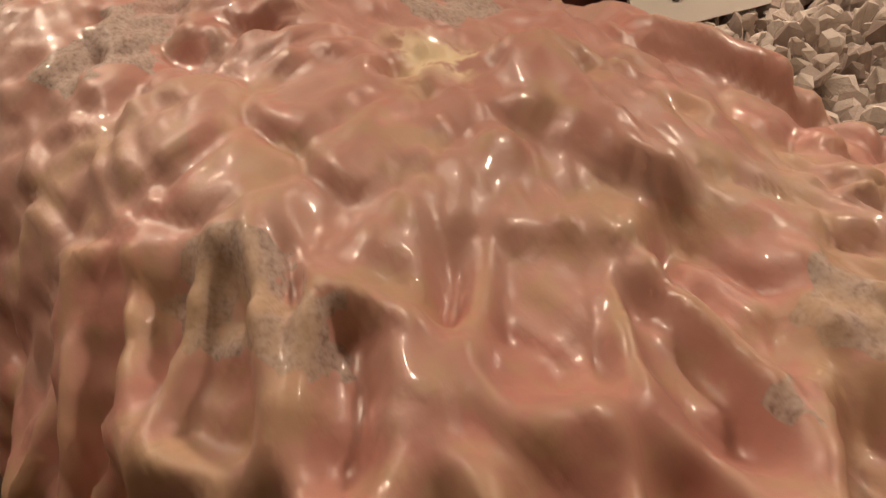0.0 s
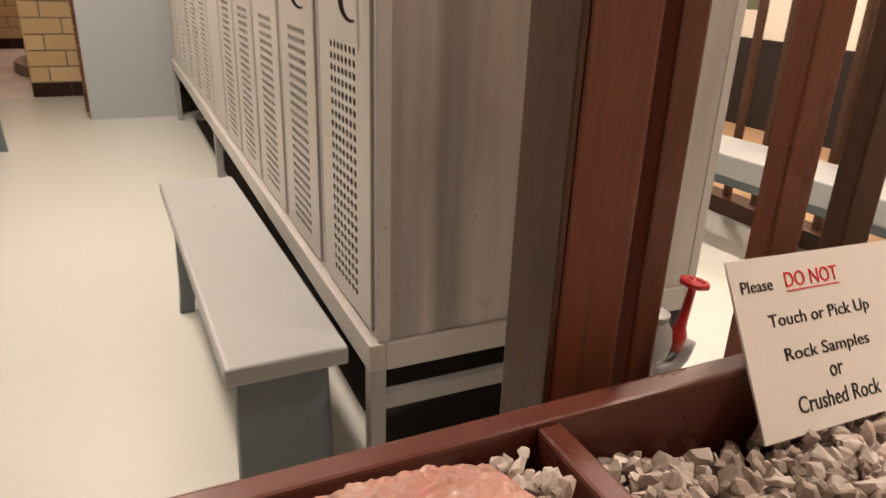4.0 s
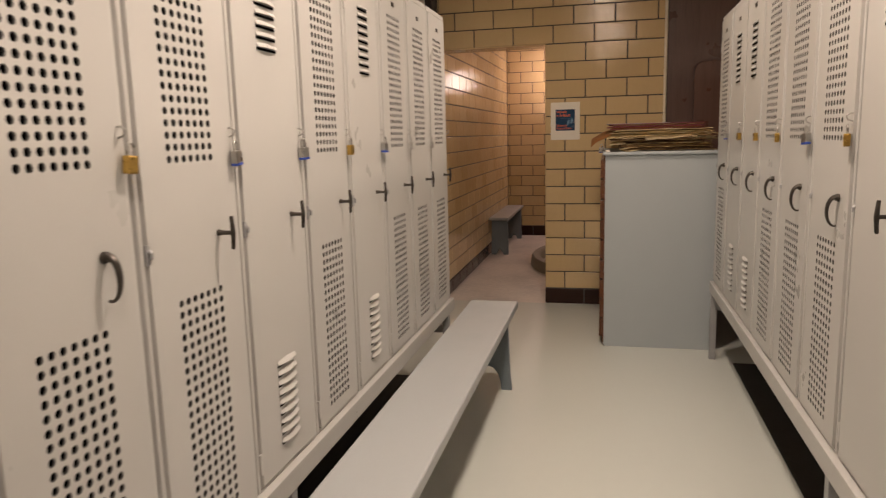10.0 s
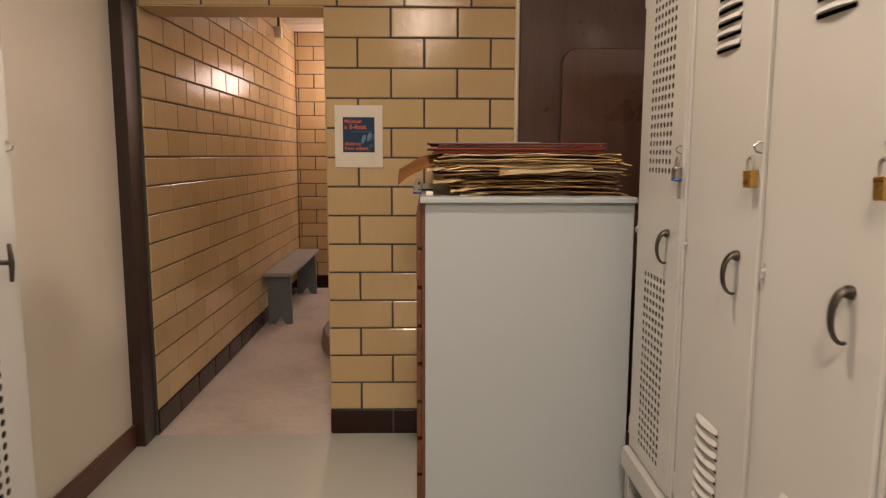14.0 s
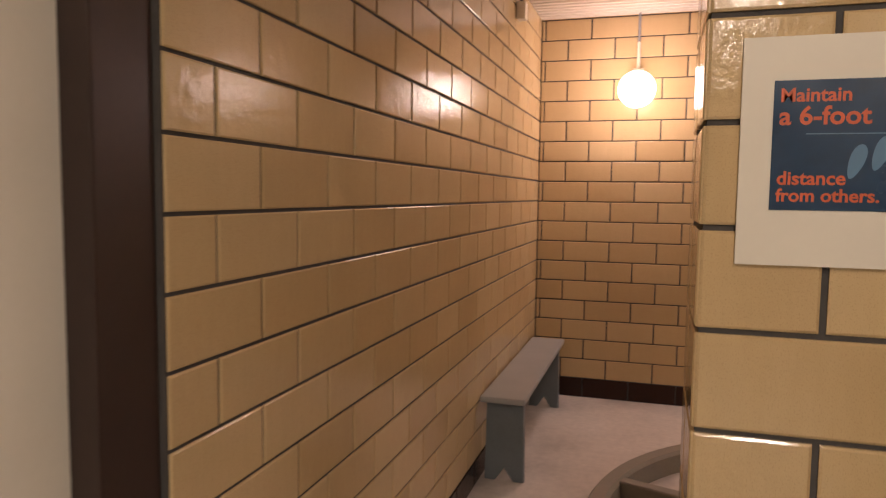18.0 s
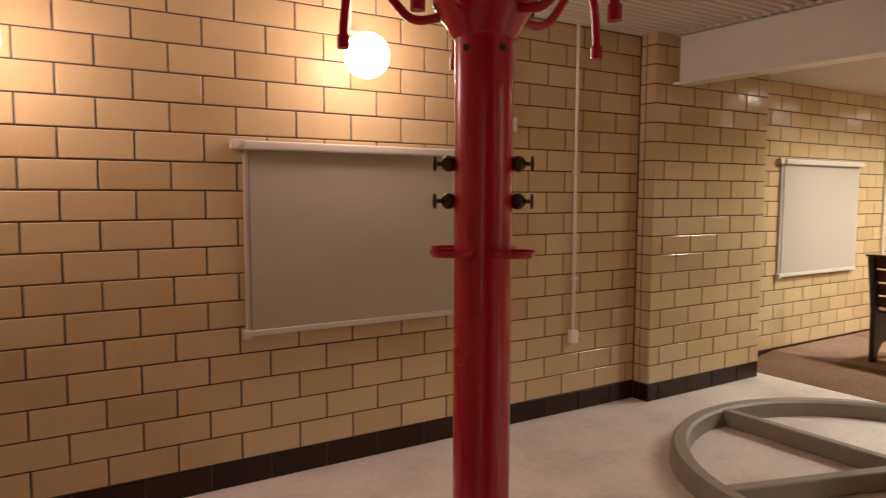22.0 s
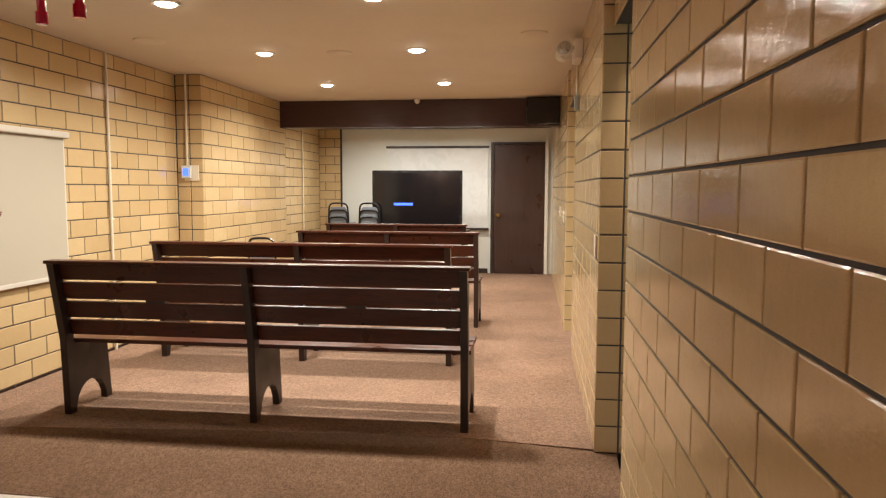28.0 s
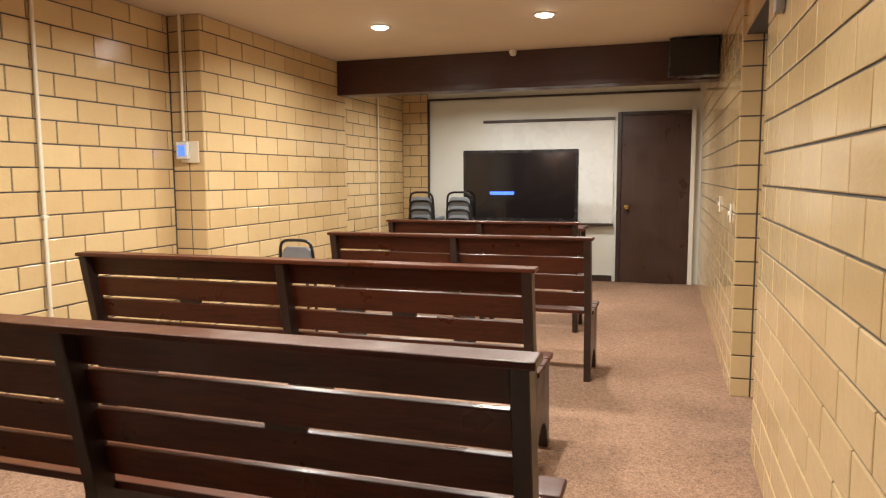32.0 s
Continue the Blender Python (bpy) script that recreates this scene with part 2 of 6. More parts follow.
white_paint = plain("white_gloss_paint", (0.78, 0.75, 0.68), 0.35, var=0.05, scale=5, fine=60)
under_locker_shade = plain("dark_bare_concrete", (0.042, 0.037, 0.032), 0.8, var=0.25, scale=5, fine=60, bumped=0.3)
ceiling_paint = plain("cream_ceiling_paint", (0.70, 0.62, 0.52), 0.7, var=0.07, scale=1.4, fine=40, bumped=0.12)
deck_paint = plain("cream_deck_paint", (0.72, 0.66, 0.57), 0.45, var=0.05, scale=3, fine=50)
dark_panel = wood("dark_brown_panelling", (0.115, 0.060, 0.045), (0.070, 0.035, 0.026), 0.33, (10, 10, 0.6))
laminate = wood("brown_laminate", (0.125, 0.063, 0.045), (0.085, 0.042, 0.030), 0.3, (10, 10, 0.6))
post_wood = wood("dark_stained_post_wood", (0.080, 0.032, 0.014), (0.022, 0.009, 0.005), 0.4, (14, 14, 1.2), vary=0.2)
red_wood = wood("red_stained_post_wood", (0.17, 0.050, 0.024), (0.075, 0.022, 0.012), 0.33, (16, 16, 1.0), vary=0.25)
pew_wood = wood("dark_stained_pew_wood", (0.082, 0.020, 0.007), (0.018, 0.005, 0.0025), 0.34, (14, 1.2, 14), coat=0.0, vary=0.25)
pew_wood.node_tree.nodes["Principled BSDF"].inputs["Specular IOR Level"].default_value = 0.36
pew_leg_wood = wood("dark_pew_end_wood", (0.030, 0.014, 0.010), (0.012, 0.006, 0.004), 0.38, (12, 12, 1.5), vary=0.2)
planter_paint = plain("dark_red_brown_planter_paint", (0.105, 0.030, 0.020), 0.30, var=0.12, scale=9, fine=110, bumped=0.2, dist=0.001)
beam_wood = wood("dark_red_beam_wood", (0.055, 0.018, 0.012), (0.028, 0.010, 0.007), 0.4, (12, 1, 12))
drawer_wood = wood("brown_drawer_wood", (0.15, 0.055, 0.022), (0.06, 0.022, 0.010), 0.32, (12, 1.2, 12), vary=0.2)
cabinet_paint = plain("blue_grey_cabinet_paint", (0.385, 0.42, 0.435), 0.42, var=0.03, scale=2, fine=110, bumped=0.06, dist=0.001)
red_paint = plain("glossy_red_paint", (0.60, 0.004, 0.050), 0.25, var=0.03, scale=3, fine=40, bumped=0.03, dist=0.0015, coat=0.4, rough_var=0.06)
green_paint = plain("dark_green_pipe_paint", (0.012, 0.055, 0.035), 0.28, var=0.2, scale=9, fine=60)
chrome = plain("worn_chrome", (0.50, 0.47, 0.44), 0.22, 1.0, var=0.25, scale=30, fine=200, bumped=0.1)
bronze = plain("tarnished_brass", (0.11, 0.085, 0.06), 0.30, 1.0, var=0.3, scale=40, fine=200, bumped=0.1)
steel = plain("brushed_steel", (0.46, 0.45, 0.43), 0.32, 1.0, var=0.15, scale=40, fine=300, bumped=0.1)
dark_steel = plain("dark_handle_steel", (0.075, 0.066, 0.058), 0.36, 0.85, var=0.25, scale=40, fine=300, bumped=0.15)
brass = plain("brass", (0.55, 0.36, 0.10), 0.30, 1.0, var=0.2, scale=60, fine=300, bumped=0.1)
blue_band = plain("blue_plastic_band", (0.02, 0.06, 0.36), 0.4, var=0.1)
carpet = pile("tan_brown_carpet", (0.30, 0.19, 0.132))
ramp_carpet = pile("dark_brown_ramp_carpet", (0.215, 0.128, 0.080))
baseboard_red = wood("red_brown_baseboard", (0.12, 0.038, 0.020), (0.05, 0.016, 0.009), 0.35, (12, 1, 12))
blind_cloth = plain("grey_beige_blind_cloth", (0.46, 0.415, 0.325), 0.75, var=0.05, scale=2, fine=320, bumped=0.25, dist=0.0008)
blind_bar = plain("ivory_blind_bar", (0.62, 0.58, 0.50), 0.4, var=0.04)
conduit_paint = plain("cream_conduit_paint", (0.74, 0.67, 0.53), 0.4, var=0.06)
door_brown = wood("dark_brown_door", (0.052, 0.025, 0.018), (0.036, 0.017, 0.012), 0.36, (10, 10, 0.7))
black_plastic = plain("black_plastic", (0.012, 0.012, 0.013), 0.25, var=0.2, scale=10)
tv_glass = plain("dark_screen_glass", (0.008, 0.007, 0.008), 0.09, var=0.05, bumped=0.0, rough_var=0.03)
whiteboard_white = plain("whiteboard_enamel", (0.74, 0.76, 0.75), 0.28, var=0.02, bumped=0.03)
dark_trim = plain("dark_brown_trim", (0.035, 0.020, 0.016), 0.4, var=0.2)
chair_black = plain("black_chair_frame", (0.010, 0.010, 0.011), 0.32, var=0.2)
chair_cloth = plain("grey_blue_chair_vinyl", (0.20, 0.225, 0.26), 0.5, var=0.1, scale=12, fine=220, bumped=0.3)
paper = plain("aged_paper", (0.68, 0.48, 0.22), 0.8, var=0.15, scale=14, fine=200, bumped=0.2, vary=0.45)
paper_light = plain("cream_paper", (0.76, 0.62, 0.38), 0.8, var=0.12, scale=14, fine=200, bumped=0.2, vary=0.25)
paper_dark = plain("brown_old_paper", (0.26, 0.15, 0.06), 0.8, var=0.2, scale=14, fine=200, bumped=0.2, vary=0.5)
envelope_mat = plain("brown_kraft_paper", (0.36, 0.16, 0.055), 0.6, var=0.18, scale=18, fine=120, bumped=0.2)
binder_red = plain("dark_red_cloth_binding", (0.19, 0.020, 0.022), 0.55, var=0.15, scale=30, fine=260, bumped=0.3)
poster_white = plain("white_card", (0.78, 0.73, 0.63), 0.5, var=0.03, bumped=0.02)
poster_blue = plain("dark_blue_print", (0.010, 0.045, 0.105), 0.22, var=0.2, scale=12, bumped=0.02)
poster_orange = plain("orange_print", (0.62, 0.115, 0.04), 0.35, var=0.05, bumped=0.0)
print_pale = plain("pale_blue_print", (0.10, 0.22, 0.36), 0.35, var=0.05, bumped=0.0)
sign_white = plain("white_sign_card", (0.86, 0.82, 0.78), 0.20, var=0.02, bumped=0.02)
ink = plain("black_ink", (0.02, 0.018, 0.018), 0.5, var=0.05, bumped=0.0)
ink_red = plain("red_ink", (0.70, 0.02, 0.04), 0.5, var=0.05, bumped=0.0)
valve_red = plain("red_valve_paint", (0.36, 0.012, 0.014), 0.35, var=0.15, scale=20)
pipe_grey = plain("grey_pipe_paint", (0.28, 0.28, 0.28), 0.45, var=0.12, scale=12)
turquoise = plain("turquoise_wall_paint", (0.30, 0.40, 0.39), 0.45, var=0.06)
photo_tan = plain("tan_photo_print", (0.34, 0.22, 0.12), 0.35, var=0.35, scale=30, fine=60, bumped=0.0)
photo_red = plain("rust_photo_print", (0.30, 0.09, 0.05), 0.35, var=0.4, scale=30, fine=60, bumped=0.0)
photo_green = plain("green_photo_print", (0.14, 0.15, 0.10), 0.35, var=0.45, scale=40, fine=80, bumped=0.0)
tan_floor = plain("tan_worn_floor", (0.42, 0.27, 0.15), 0.6, var=0.18, scale=3, fine=60, bumped=0.2)
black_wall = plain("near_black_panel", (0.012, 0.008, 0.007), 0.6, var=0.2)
globe_glass = emitter("lit_globe_glass", (1.0, 0.88, 0.72), 6.0)
can_glow = emitter("lit_can_diffuser", (1.0, 0.90, 0.76), 55.0)
screen_blue = emitter("blue_lit_display", (0.05, 0.13, 1.0), 2.4)


def rock_material():
    """Water-worn pink stone: salmon body, granular grey flats, ochre on the ridges, a cream deposit, a thin glossy sealer."""
    m, nt, b = nodes_of("pink_sealed_stone")
    geo = nt.nodes.new("ShaderNodeNewGeometry")
    big = noise_node(nt, 22, 3, 0.5)
    mid = noise_node(nt, 75, 4, 0.6)
    fine = noise_node(nt, 900, 3, 0.7)
    wet = noise_node(nt, 120, 3, 0.6)
    c = ramp(nt, big.outputs[0], [(0.30, (0.43, 0.205, 0.172)), (0.50, (0.475, 0.255, 0.215)), (0.72, (0.50, 0.325, 0.275))]).outputs[0]
    c = mixed(nt, ramp(nt, mid.outputs[0], [(0.50, (0, 0, 0)), (0.70, (0.5, 0.5, 0.5))]).outputs[0], c, (0.46, 0.31, 0.22))
    # warped plates: some of them turn to sharp-edged granular grey
    shift = nt.nodes.new("ShaderNodeVectorMath")
    shift.operation = "MULTIPLY_ADD"
    link(nt, noise_node(nt, 40, 4, 0.6).outputs["Color"], shift.inputs[0])
    shift.inputs[1].default_value = (0.030, 0.030, 0.030)
    link(nt, geo.outputs["Position"], shift.inputs[2])
    cell = nt.nodes.new("ShaderNodeTexVoronoi")
    cell.inputs["Scale"].default_value = 50
    link(nt, shift.outputs[0], cell.inputs["Vector"])
    pick = nt.nodes.new("ShaderNodeSeparateColor")
    link(nt, cell.outputs["Color"], pick.inputs[0])
    grey = ramp(nt, pick.outputs[0], [(0.91, (0, 0, 0)), (0.94, (1, 1, 1))]).outputs[0]
    grains = ramp(nt, fine.outputs[0], [(0.34, (0.20, 0.155, 0.13)), (0.50, (0.39, 0.32, 0.285)), (0.68, (0.48, 0.41, 0.37))]).outputs[0]
    c = mixed(nt, mixed(nt, 1.0, grey, (0.78, 0.78, 0.78), "MULTIPLY"), c, grains)
    c = mixed(nt, ramp(nt, pick.outputs[1], [(0.70, (0, 0, 0)), (0.78, (0.45, 0.45, 0.45))]).outputs[0], c, (0.54, 0.23, 0.20))
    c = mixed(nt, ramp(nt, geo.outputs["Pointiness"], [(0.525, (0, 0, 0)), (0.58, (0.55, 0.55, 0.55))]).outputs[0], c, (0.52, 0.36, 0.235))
    # creases turn darker: brown stain plus crease shade, both put into the colour
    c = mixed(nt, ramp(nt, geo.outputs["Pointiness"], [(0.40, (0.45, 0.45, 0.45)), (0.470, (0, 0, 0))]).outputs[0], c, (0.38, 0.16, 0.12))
    # an ochre crust along the brow of the flank
    brow = nt.nodes.new("ShaderNodeVectorMath")
    brow.operation = "DOT_PRODUCT"
    link(nt, shift.outputs[0], brow.inputs[0])
    brow.inputs[1].default_value = (0.65, 0.76, 0.0)
    crust = mixed(nt, 1.0, ramp(nt, brow.outputs["Value"], [(0.50, (0, 0, 0)), (0.545, (1, 1, 1)), (0.600, (1, 1, 1)), (0.630, (0, 0, 0))]).outputs[0], ramp(nt, mid.outputs[0], [(0.50, (0, 0, 0)), (0.60, (0.55, 0.55, 0.55))]).outputs[0], "MULTIPLY")
    c = mixed(nt, crust, c, (0.45, 0.30, 0.18))
    # one cream deposit near the top
    away = nt.nodes.new("ShaderNodeVectorMath")
    away.operation = "DISTANCE"
    link(nt, shift.outputs[0], away.inputs[0])
    away.inputs[1].default_value = (0.822, 0.112, 0.903)
    patch = mixed(nt, 1.0, ramp(nt, away.outputs["Value"], [(0.007, (1, 1, 1)), (0.013, (0, 0, 0))]).outputs[0], ramp(nt, wet.outputs[0], [(0.42, (0, 0, 0)), (0.50, (0.9, 0.9, 0.9))]).outputs[0], "MULTIPLY")
    c = mixed(nt, patch, c, (0.80, 0.68, 0.46))
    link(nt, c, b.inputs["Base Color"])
    rough = ramp(nt, mid.outputs[0], [(0.35, (0.32, 0.32, 0.32)), (0.65, (0.55, 0.55, 0.55))]).outputs[0]
    link(nt, mixed(nt, grey, rough, (0.65, 0.65, 0.65)), b.inputs["Roughness"])
    link(nt, ramp(nt, wet.outputs[0], [(0.46, (0.03, 0.03, 0.03)), (0.66, (0.45, 0.45, 0.45))]).outputs[0], b.inputs["Coat Weight"])
    b.inputs["Coat Roughness"].default_value = 0.08
    b.inputs["Subsurface Weight"].default_value = 0.10
    b.inputs["Subsurface Radius"].default_value = (0.01, 0.004, 0.003)
    bump(nt, b, [(grey, 0.25, 0.0025), (wet.outputs[0], 0.12, 0.002), (fine.outputs[0], 0.10, 0.0006)])
    return m


def gravel_material():
    m, nt, b = nodes_of("grey_pink_crushed_stone")
    geo = nt.nodes.new("ShaderNodeNewGeometry")
    n = noise_node(nt, 90, 4, 0.65)
    f = noise_node(nt, 500, 3, 0.7)
    c = ramp(nt, geo.outputs["Random Per Island"], [(0.0, (0.34, 0.275, 0.245)), (0.35, (0.57, 0.485, 0.44)), (0.7, (0.70, 0.63, 0.58)), (1.0, (0.78, 0.72, 0.67))]).outputs[0]
    c = mixed(nt, 0.6, c, ramp(nt, n.outputs[0], [(0.3, (0.62, 0.56, 0.52)), (0.7, (1, 1, 1))]).outputs[0], "MULTIPLY")
    link(nt, c, b.inputs["Base Color"])
    b.inputs["Roughness"].default_value = 0.8
    bump(nt, b, [(n.outputs[0], 0.4, 0.004), (f.outputs[0], 0.3, 0.001)])
    return m


rock_mat = rock_material()
gravel_mat = gravel_material()


# ---- building helpers ----
def part(name, bm, material, parent=None, label=""):
    me = bpy.data.meshes.new(name)
    bm.normal_update()
    bm.to_mesh(me)
    bm.free()
    return part_of(name, me, material, parent, label)


def part_of(name, me, material, parent=None, label=""):
    if material and not me.materials:
        me.materials.append(material)
    ob = new(name, me)
    if parent:
        ob.parent = parent
    if label:
        tagged(ob, label)
    return ob


def thing(name, label, category, x=0, y=0, z=0, rz=0, group="", kind=""):
    ob = new(name)
    ob.empty_display_size = 0.1
    ob.matrix_world = pose(x, y, z, 0, 0, rz)
    return tagged(ob, label, category, group, kind)


def structure(name, bm, material, label, category):
    return tagged(part(name, bm, material), label, category, kind="structure")


def smooth(bm, angle=0.6):
    for f in bm.faces:
        f.smooth = True
    for e in bm.edges:
        if len(e.link_faces) != 2 or e.calc_face_angle(0) > angle:
            e.smooth = False
    return bm


def box(bm, x0, x1, y0, y1, z0, z1, bevel=0.0, seg=2):
    r = bmesh.ops.create_cube(bm, size=1)
    vs = r["verts"]
    for v in vs:
        v.co = ((x0 + x1) / 2 + v.co.x * (x1 - x0), (y0 + y1) / 2 + v.co.y * (y1 - y0), (z0 + z1) / 2 + v.co.z * (z1 - z0))
    if bevel:
        es = list({e for v in vs for e in v.link_edges})
        bmesh.ops.bevel(bm, geom=es, offset=bevel, segments=seg, affect="EDGES", profile=0.6)
    return bm


def boxed(*a, bevel=0.0, seg=2):
    return box(bmesh.new(), *a, bevel=bevel, seg=seg)


def tube(bm, pts, r, seg=12, caps=True):
    """A round bar along points; r may be one radius or one a point."""
    pts = [Vector(p) for p in pts]
    rs = r if isinstance(r, (list, tuple)) else [r] * len(pts)
    rings = []
    u = None
    for i, p in enumerate(pts):
        d = (pts[min(i + 1, len(pts) - 1)] - pts[max(i - 1, 0)]).normalized()
        if u is None:
            u = d.orthogonal().normalized()
        u = (u - d * u.dot(d)).normalized()
        w = d.cross(u)
        rings.append([bm.verts.new(p + (u * math.cos(k) + w * math.sin(k)) * rs[i]) for k in (2 * math.pi * n / seg for n in range(seg))])
    for a, b in zip(rings, rings[1:]):
        for k in range(seg):
            bm.faces.new((a[k], a[(k + 1) % seg], b[(k + 1) % seg], b[k]))
    if caps:
        bm.faces.new(rings[0][::-1])
        bm.faces.new(rings[-1])
    return bm


def rod(p, q, r, seg=12):
    bm = tube(bmesh.new(), [p, q], r, seg)
    bmesh.ops.recalc_face_normals(bm, faces=bm.faces)
    return smooth(bm)


def lathe(profile, seg=32, bm=None):
    """A turned body round z from (radius, height) pairs."""
    bm = bm or bmesh.new()
    rings = []
    for r, z in profile:
        if r < 1e-6:
            rings.append([bm.verts.new((0, 0, z))])
        else:
            rings.append([bm.verts.new((r * math.cos(2 * math.pi * k / seg), r * math.sin(2 * math.pi * k / seg), z)) for k in range(seg)])
    for a, b in zip(rings, rings[1:]):
        for k in range(seg):
            k2 = (k + 1) % seg
            loop = [a[k % len(a)], a[k2 % len(a)], b[k2 % len(b)], b[k % len(b)]]
            loop = list(dict.fromkeys(loop))
            if len(loop) > 2:
                bm.faces.new(loop)
    bmesh.ops.recalc_face_normals(bm, faces=bm.faces)
    return smooth(bm)


def slab(outline, depth, axis="y", bm=None, bevel=0.0):
    """A flat board of the outline (pairs in the other two axes) from 0 to depth along the axis."""
    bm = bm or bmesh.new()
    put = {"y": lambda a, b, d: (a, d, b), "x": lambda a, b, d: (d, a, b), "z": lambda a, b, d: (a, b, d)}[axis]
    front = [bm.verts.new(put(a, b, 0)) for a, b in outline]
    back = [bm.verts.new(put(a, b, depth)) for a, b in outline]
    f1 = bm.faces.new(front)
    f2 = bm.faces.new(back[::-1])
    n = len(outline)
    for k in range(n):
        bm.faces.new((front[k], back[k], back[(k + 1) % n], front[(k + 1) % n]))
    bmesh.ops.recalc_face_normals(bm, faces=bm.faces)
    if bevel:
        es = list({e for f in (f1, f2) for e in f.edges})
        bmesh.ops.bevel(bm, geom=es, offset=bevel, segments=1, affect="EDGES")
    return bm


def lettering(words, size, extrude=0.0003, align="CENTER", bold=0.0):
    cu = bpy.data.curves.new("lettering", "FONT")
    cu.body, cu.size, cu.extrude, cu.align_x, cu.resolution_u = words, size, extrude, align, 3
    cu.offset = bold * size
    ob = bpy.data.objects.new("lettering", cu)
    scene.collection.objects.link(ob)
    bpy.context.view_layer.update()
    me = bpy.data.meshes.new_from_object(ob.evaluated_get(bpy.context.evaluated_depsgraph_get()))
    bpy.data.objects.remove(ob)
    bpy.data.curves.remove(cu)
    me.materials.clear()
    return me


# ---- the large structure ----
WEST, NORTH, ROOM_N, PART_Y = -0.83, 10.81, 10.965, 7.0
CARPET_Z = 0.078
BASE_H, COURSE, TILE = 0.125, 0.1355, 0.305


def K(k):
    return BASE_H + COURSE * k


structure("floor_1", box(boxed(-1.1, 4.95, -2.4, 6.998, -0.1, 0.0), 4.95, 5.8, -2.4, 5.85, -0.1, 0.0), floor_paint, "pale grey painted concrete floor of the locker room", "floor")
structure("floor_2", boxed(-0.95, 5.5, 6.998, 10.95, -0.1, 0.0), concrete, "worn pinkish concrete floor of the shower room", "floor")

# Thin dark strips put the shade under both locker rows into the floor colour
structure("floor_5", boxed(-0.88, -0.42, 1.45, 5.15, 0.0, 0.004), under_locker_shade, "dark floor strip painted as the shade under the lockers", "floor")
structure("floor_6", boxed(1.20, 1.86, 1.20, 5.65, 0.0, 0.004), under_locker_shade, "dark floor strip painted as the shade under the lockers", "floor")

# carpet with its sloping edge
def sheet(outline, low=-0.02):
    bm = bmesh.new()
    up = [bm.verts.new(p) for p in outline]
    down = [bm.verts.new((x, y, low)) for x, y, z in outline]
    bm.faces.new(up)
    bm.faces.new(down[::-1])
    for k in range(len(up)):
        bm.faces.new((up[k], down[k], down[(k + 1) % len(up)], up[(k + 1) % len(up)]))
    bmesh.ops.recalc_face_normals(bm, faces=bm.faces)
    return bm


structure("floor_3", sheet([(5.78, 6.94, CARPET_Z), (13.1, 6.94, CARPET_Z), (13.1, 10.98, CARPET_Z), (5.68, 10.98, CARPET_Z), (5.84, 9.29, CARPET_Z), (5.90, 8.0, CARPET_Z)]), carpet, "tan brown carpet of the lecture room", "carpet")
structure("floor_7", sheet([(5.30, 7.2, 0.004), (5.777, 7.2, CARPET_Z), (5.897, 8.0, CARPET_Z), (5.837, 9.29, CARPET_Z), (5.677, 10.98, CARPET_Z), (5.13, 10.98, 0.004), (5.10, 9.1, 0.004), (5.14, 8.42, 0.004)]), ramp_carpet, "worn dark brown carpeted ramp up to the carpet", "ramp")

# ceilings
structure("ceiling_1", boxed(-1.1, 5.8, -2.4, 7.0, LOCKER_Z, LOCKER_Z + 0.1), ceiling_paint, "plain cream locker room ceiling", "ceiling")
structure("ceiling_2", boxed(4.03, 13.2, 5.6, 11.0, ROOM_Z, ROOM_Z + 0.1), ceiling_paint, "cream plastered lecture room ceiling", "ceiling")
bm = bmesh.new()
prof = []
y = 6.95
while y < 10.95:
    prof += [(y, SHOWER_Z + 0.03), (y + 0.022, SHOWER_Z + 0.03), (y + 0.032, SHOWER_Z), (y + 0.056, SHOWER_Z), (y + 0.066, SHOWER_Z + 0.03)]
    y += 0.066
a = [bm.verts.new((-0.95, p, z)) for p, z in prof]
b = [bm.verts.new((4.06, p, z)) for p, z in prof]
for k in range(len(prof) - 1):
    bm.faces.new((a[k], b[k], b[k + 1], a[k + 1]))
bmesh.ops.remove_doubles(bm, verts=bm.verts, dist=1e-5)
structure("ceiling_3", bm, deck_paint, "cream painted corrugated metal roof deck", "ceiling")
structure("ceiling_4", boxed(-1.1, 4.1, 6.9, 11.0, SHOWER_Z + 0.05, SHOWER_Z + 0.15), ceiling_paint, "plain slab over the metal deck", "ceiling")

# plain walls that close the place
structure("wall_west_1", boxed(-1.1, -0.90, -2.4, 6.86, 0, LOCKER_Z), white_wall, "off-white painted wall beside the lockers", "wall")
# panel added over the white wall, dark for the shade below the lockers
structure("wall_west_3", boxed(-0.90, -0.88, -2.4, 5.02, 0, 1.9), dark_panel, "dark brown panel added as the shade behind and under the lockers", "panel wall")
structure("wall_south", boxed(-1.1, 5.8, -2.5, -2.4, 0, LOCKER_Z), white_wall, "plain off-white wall", "wall")
structure("wall_east_4", boxed(4.7, 4.8, 5.75, 7.0, 0, LOCKER_Z), white_wall, "plain off-white wall", "wall")
structure("wall_north_4", boxed(4.8, 5.6, 5.72, 5.748, 0, LOCKER_Z), white_wall, "plain off-white wall", "wall")
structure("wall_east_1", boxed(5.6, 5.7, -2.4, 5.748, 0, LOCKER_Z), white_wall, "plain off-white wall", "wall")
structure("wall_east_2", boxed(13.08, 13.2, 7.0, 11.0, 0, ROOM_Z), white_panel, "white panelled end wall of the lecture room", "wall")
bm = boxed(0.90, 1.95, 7.02, 7.08, 0, LOCKER_Z)
box(bm, 1.95, 2.84, 7.02, 7.08, 2.06, LOCKER_Z)
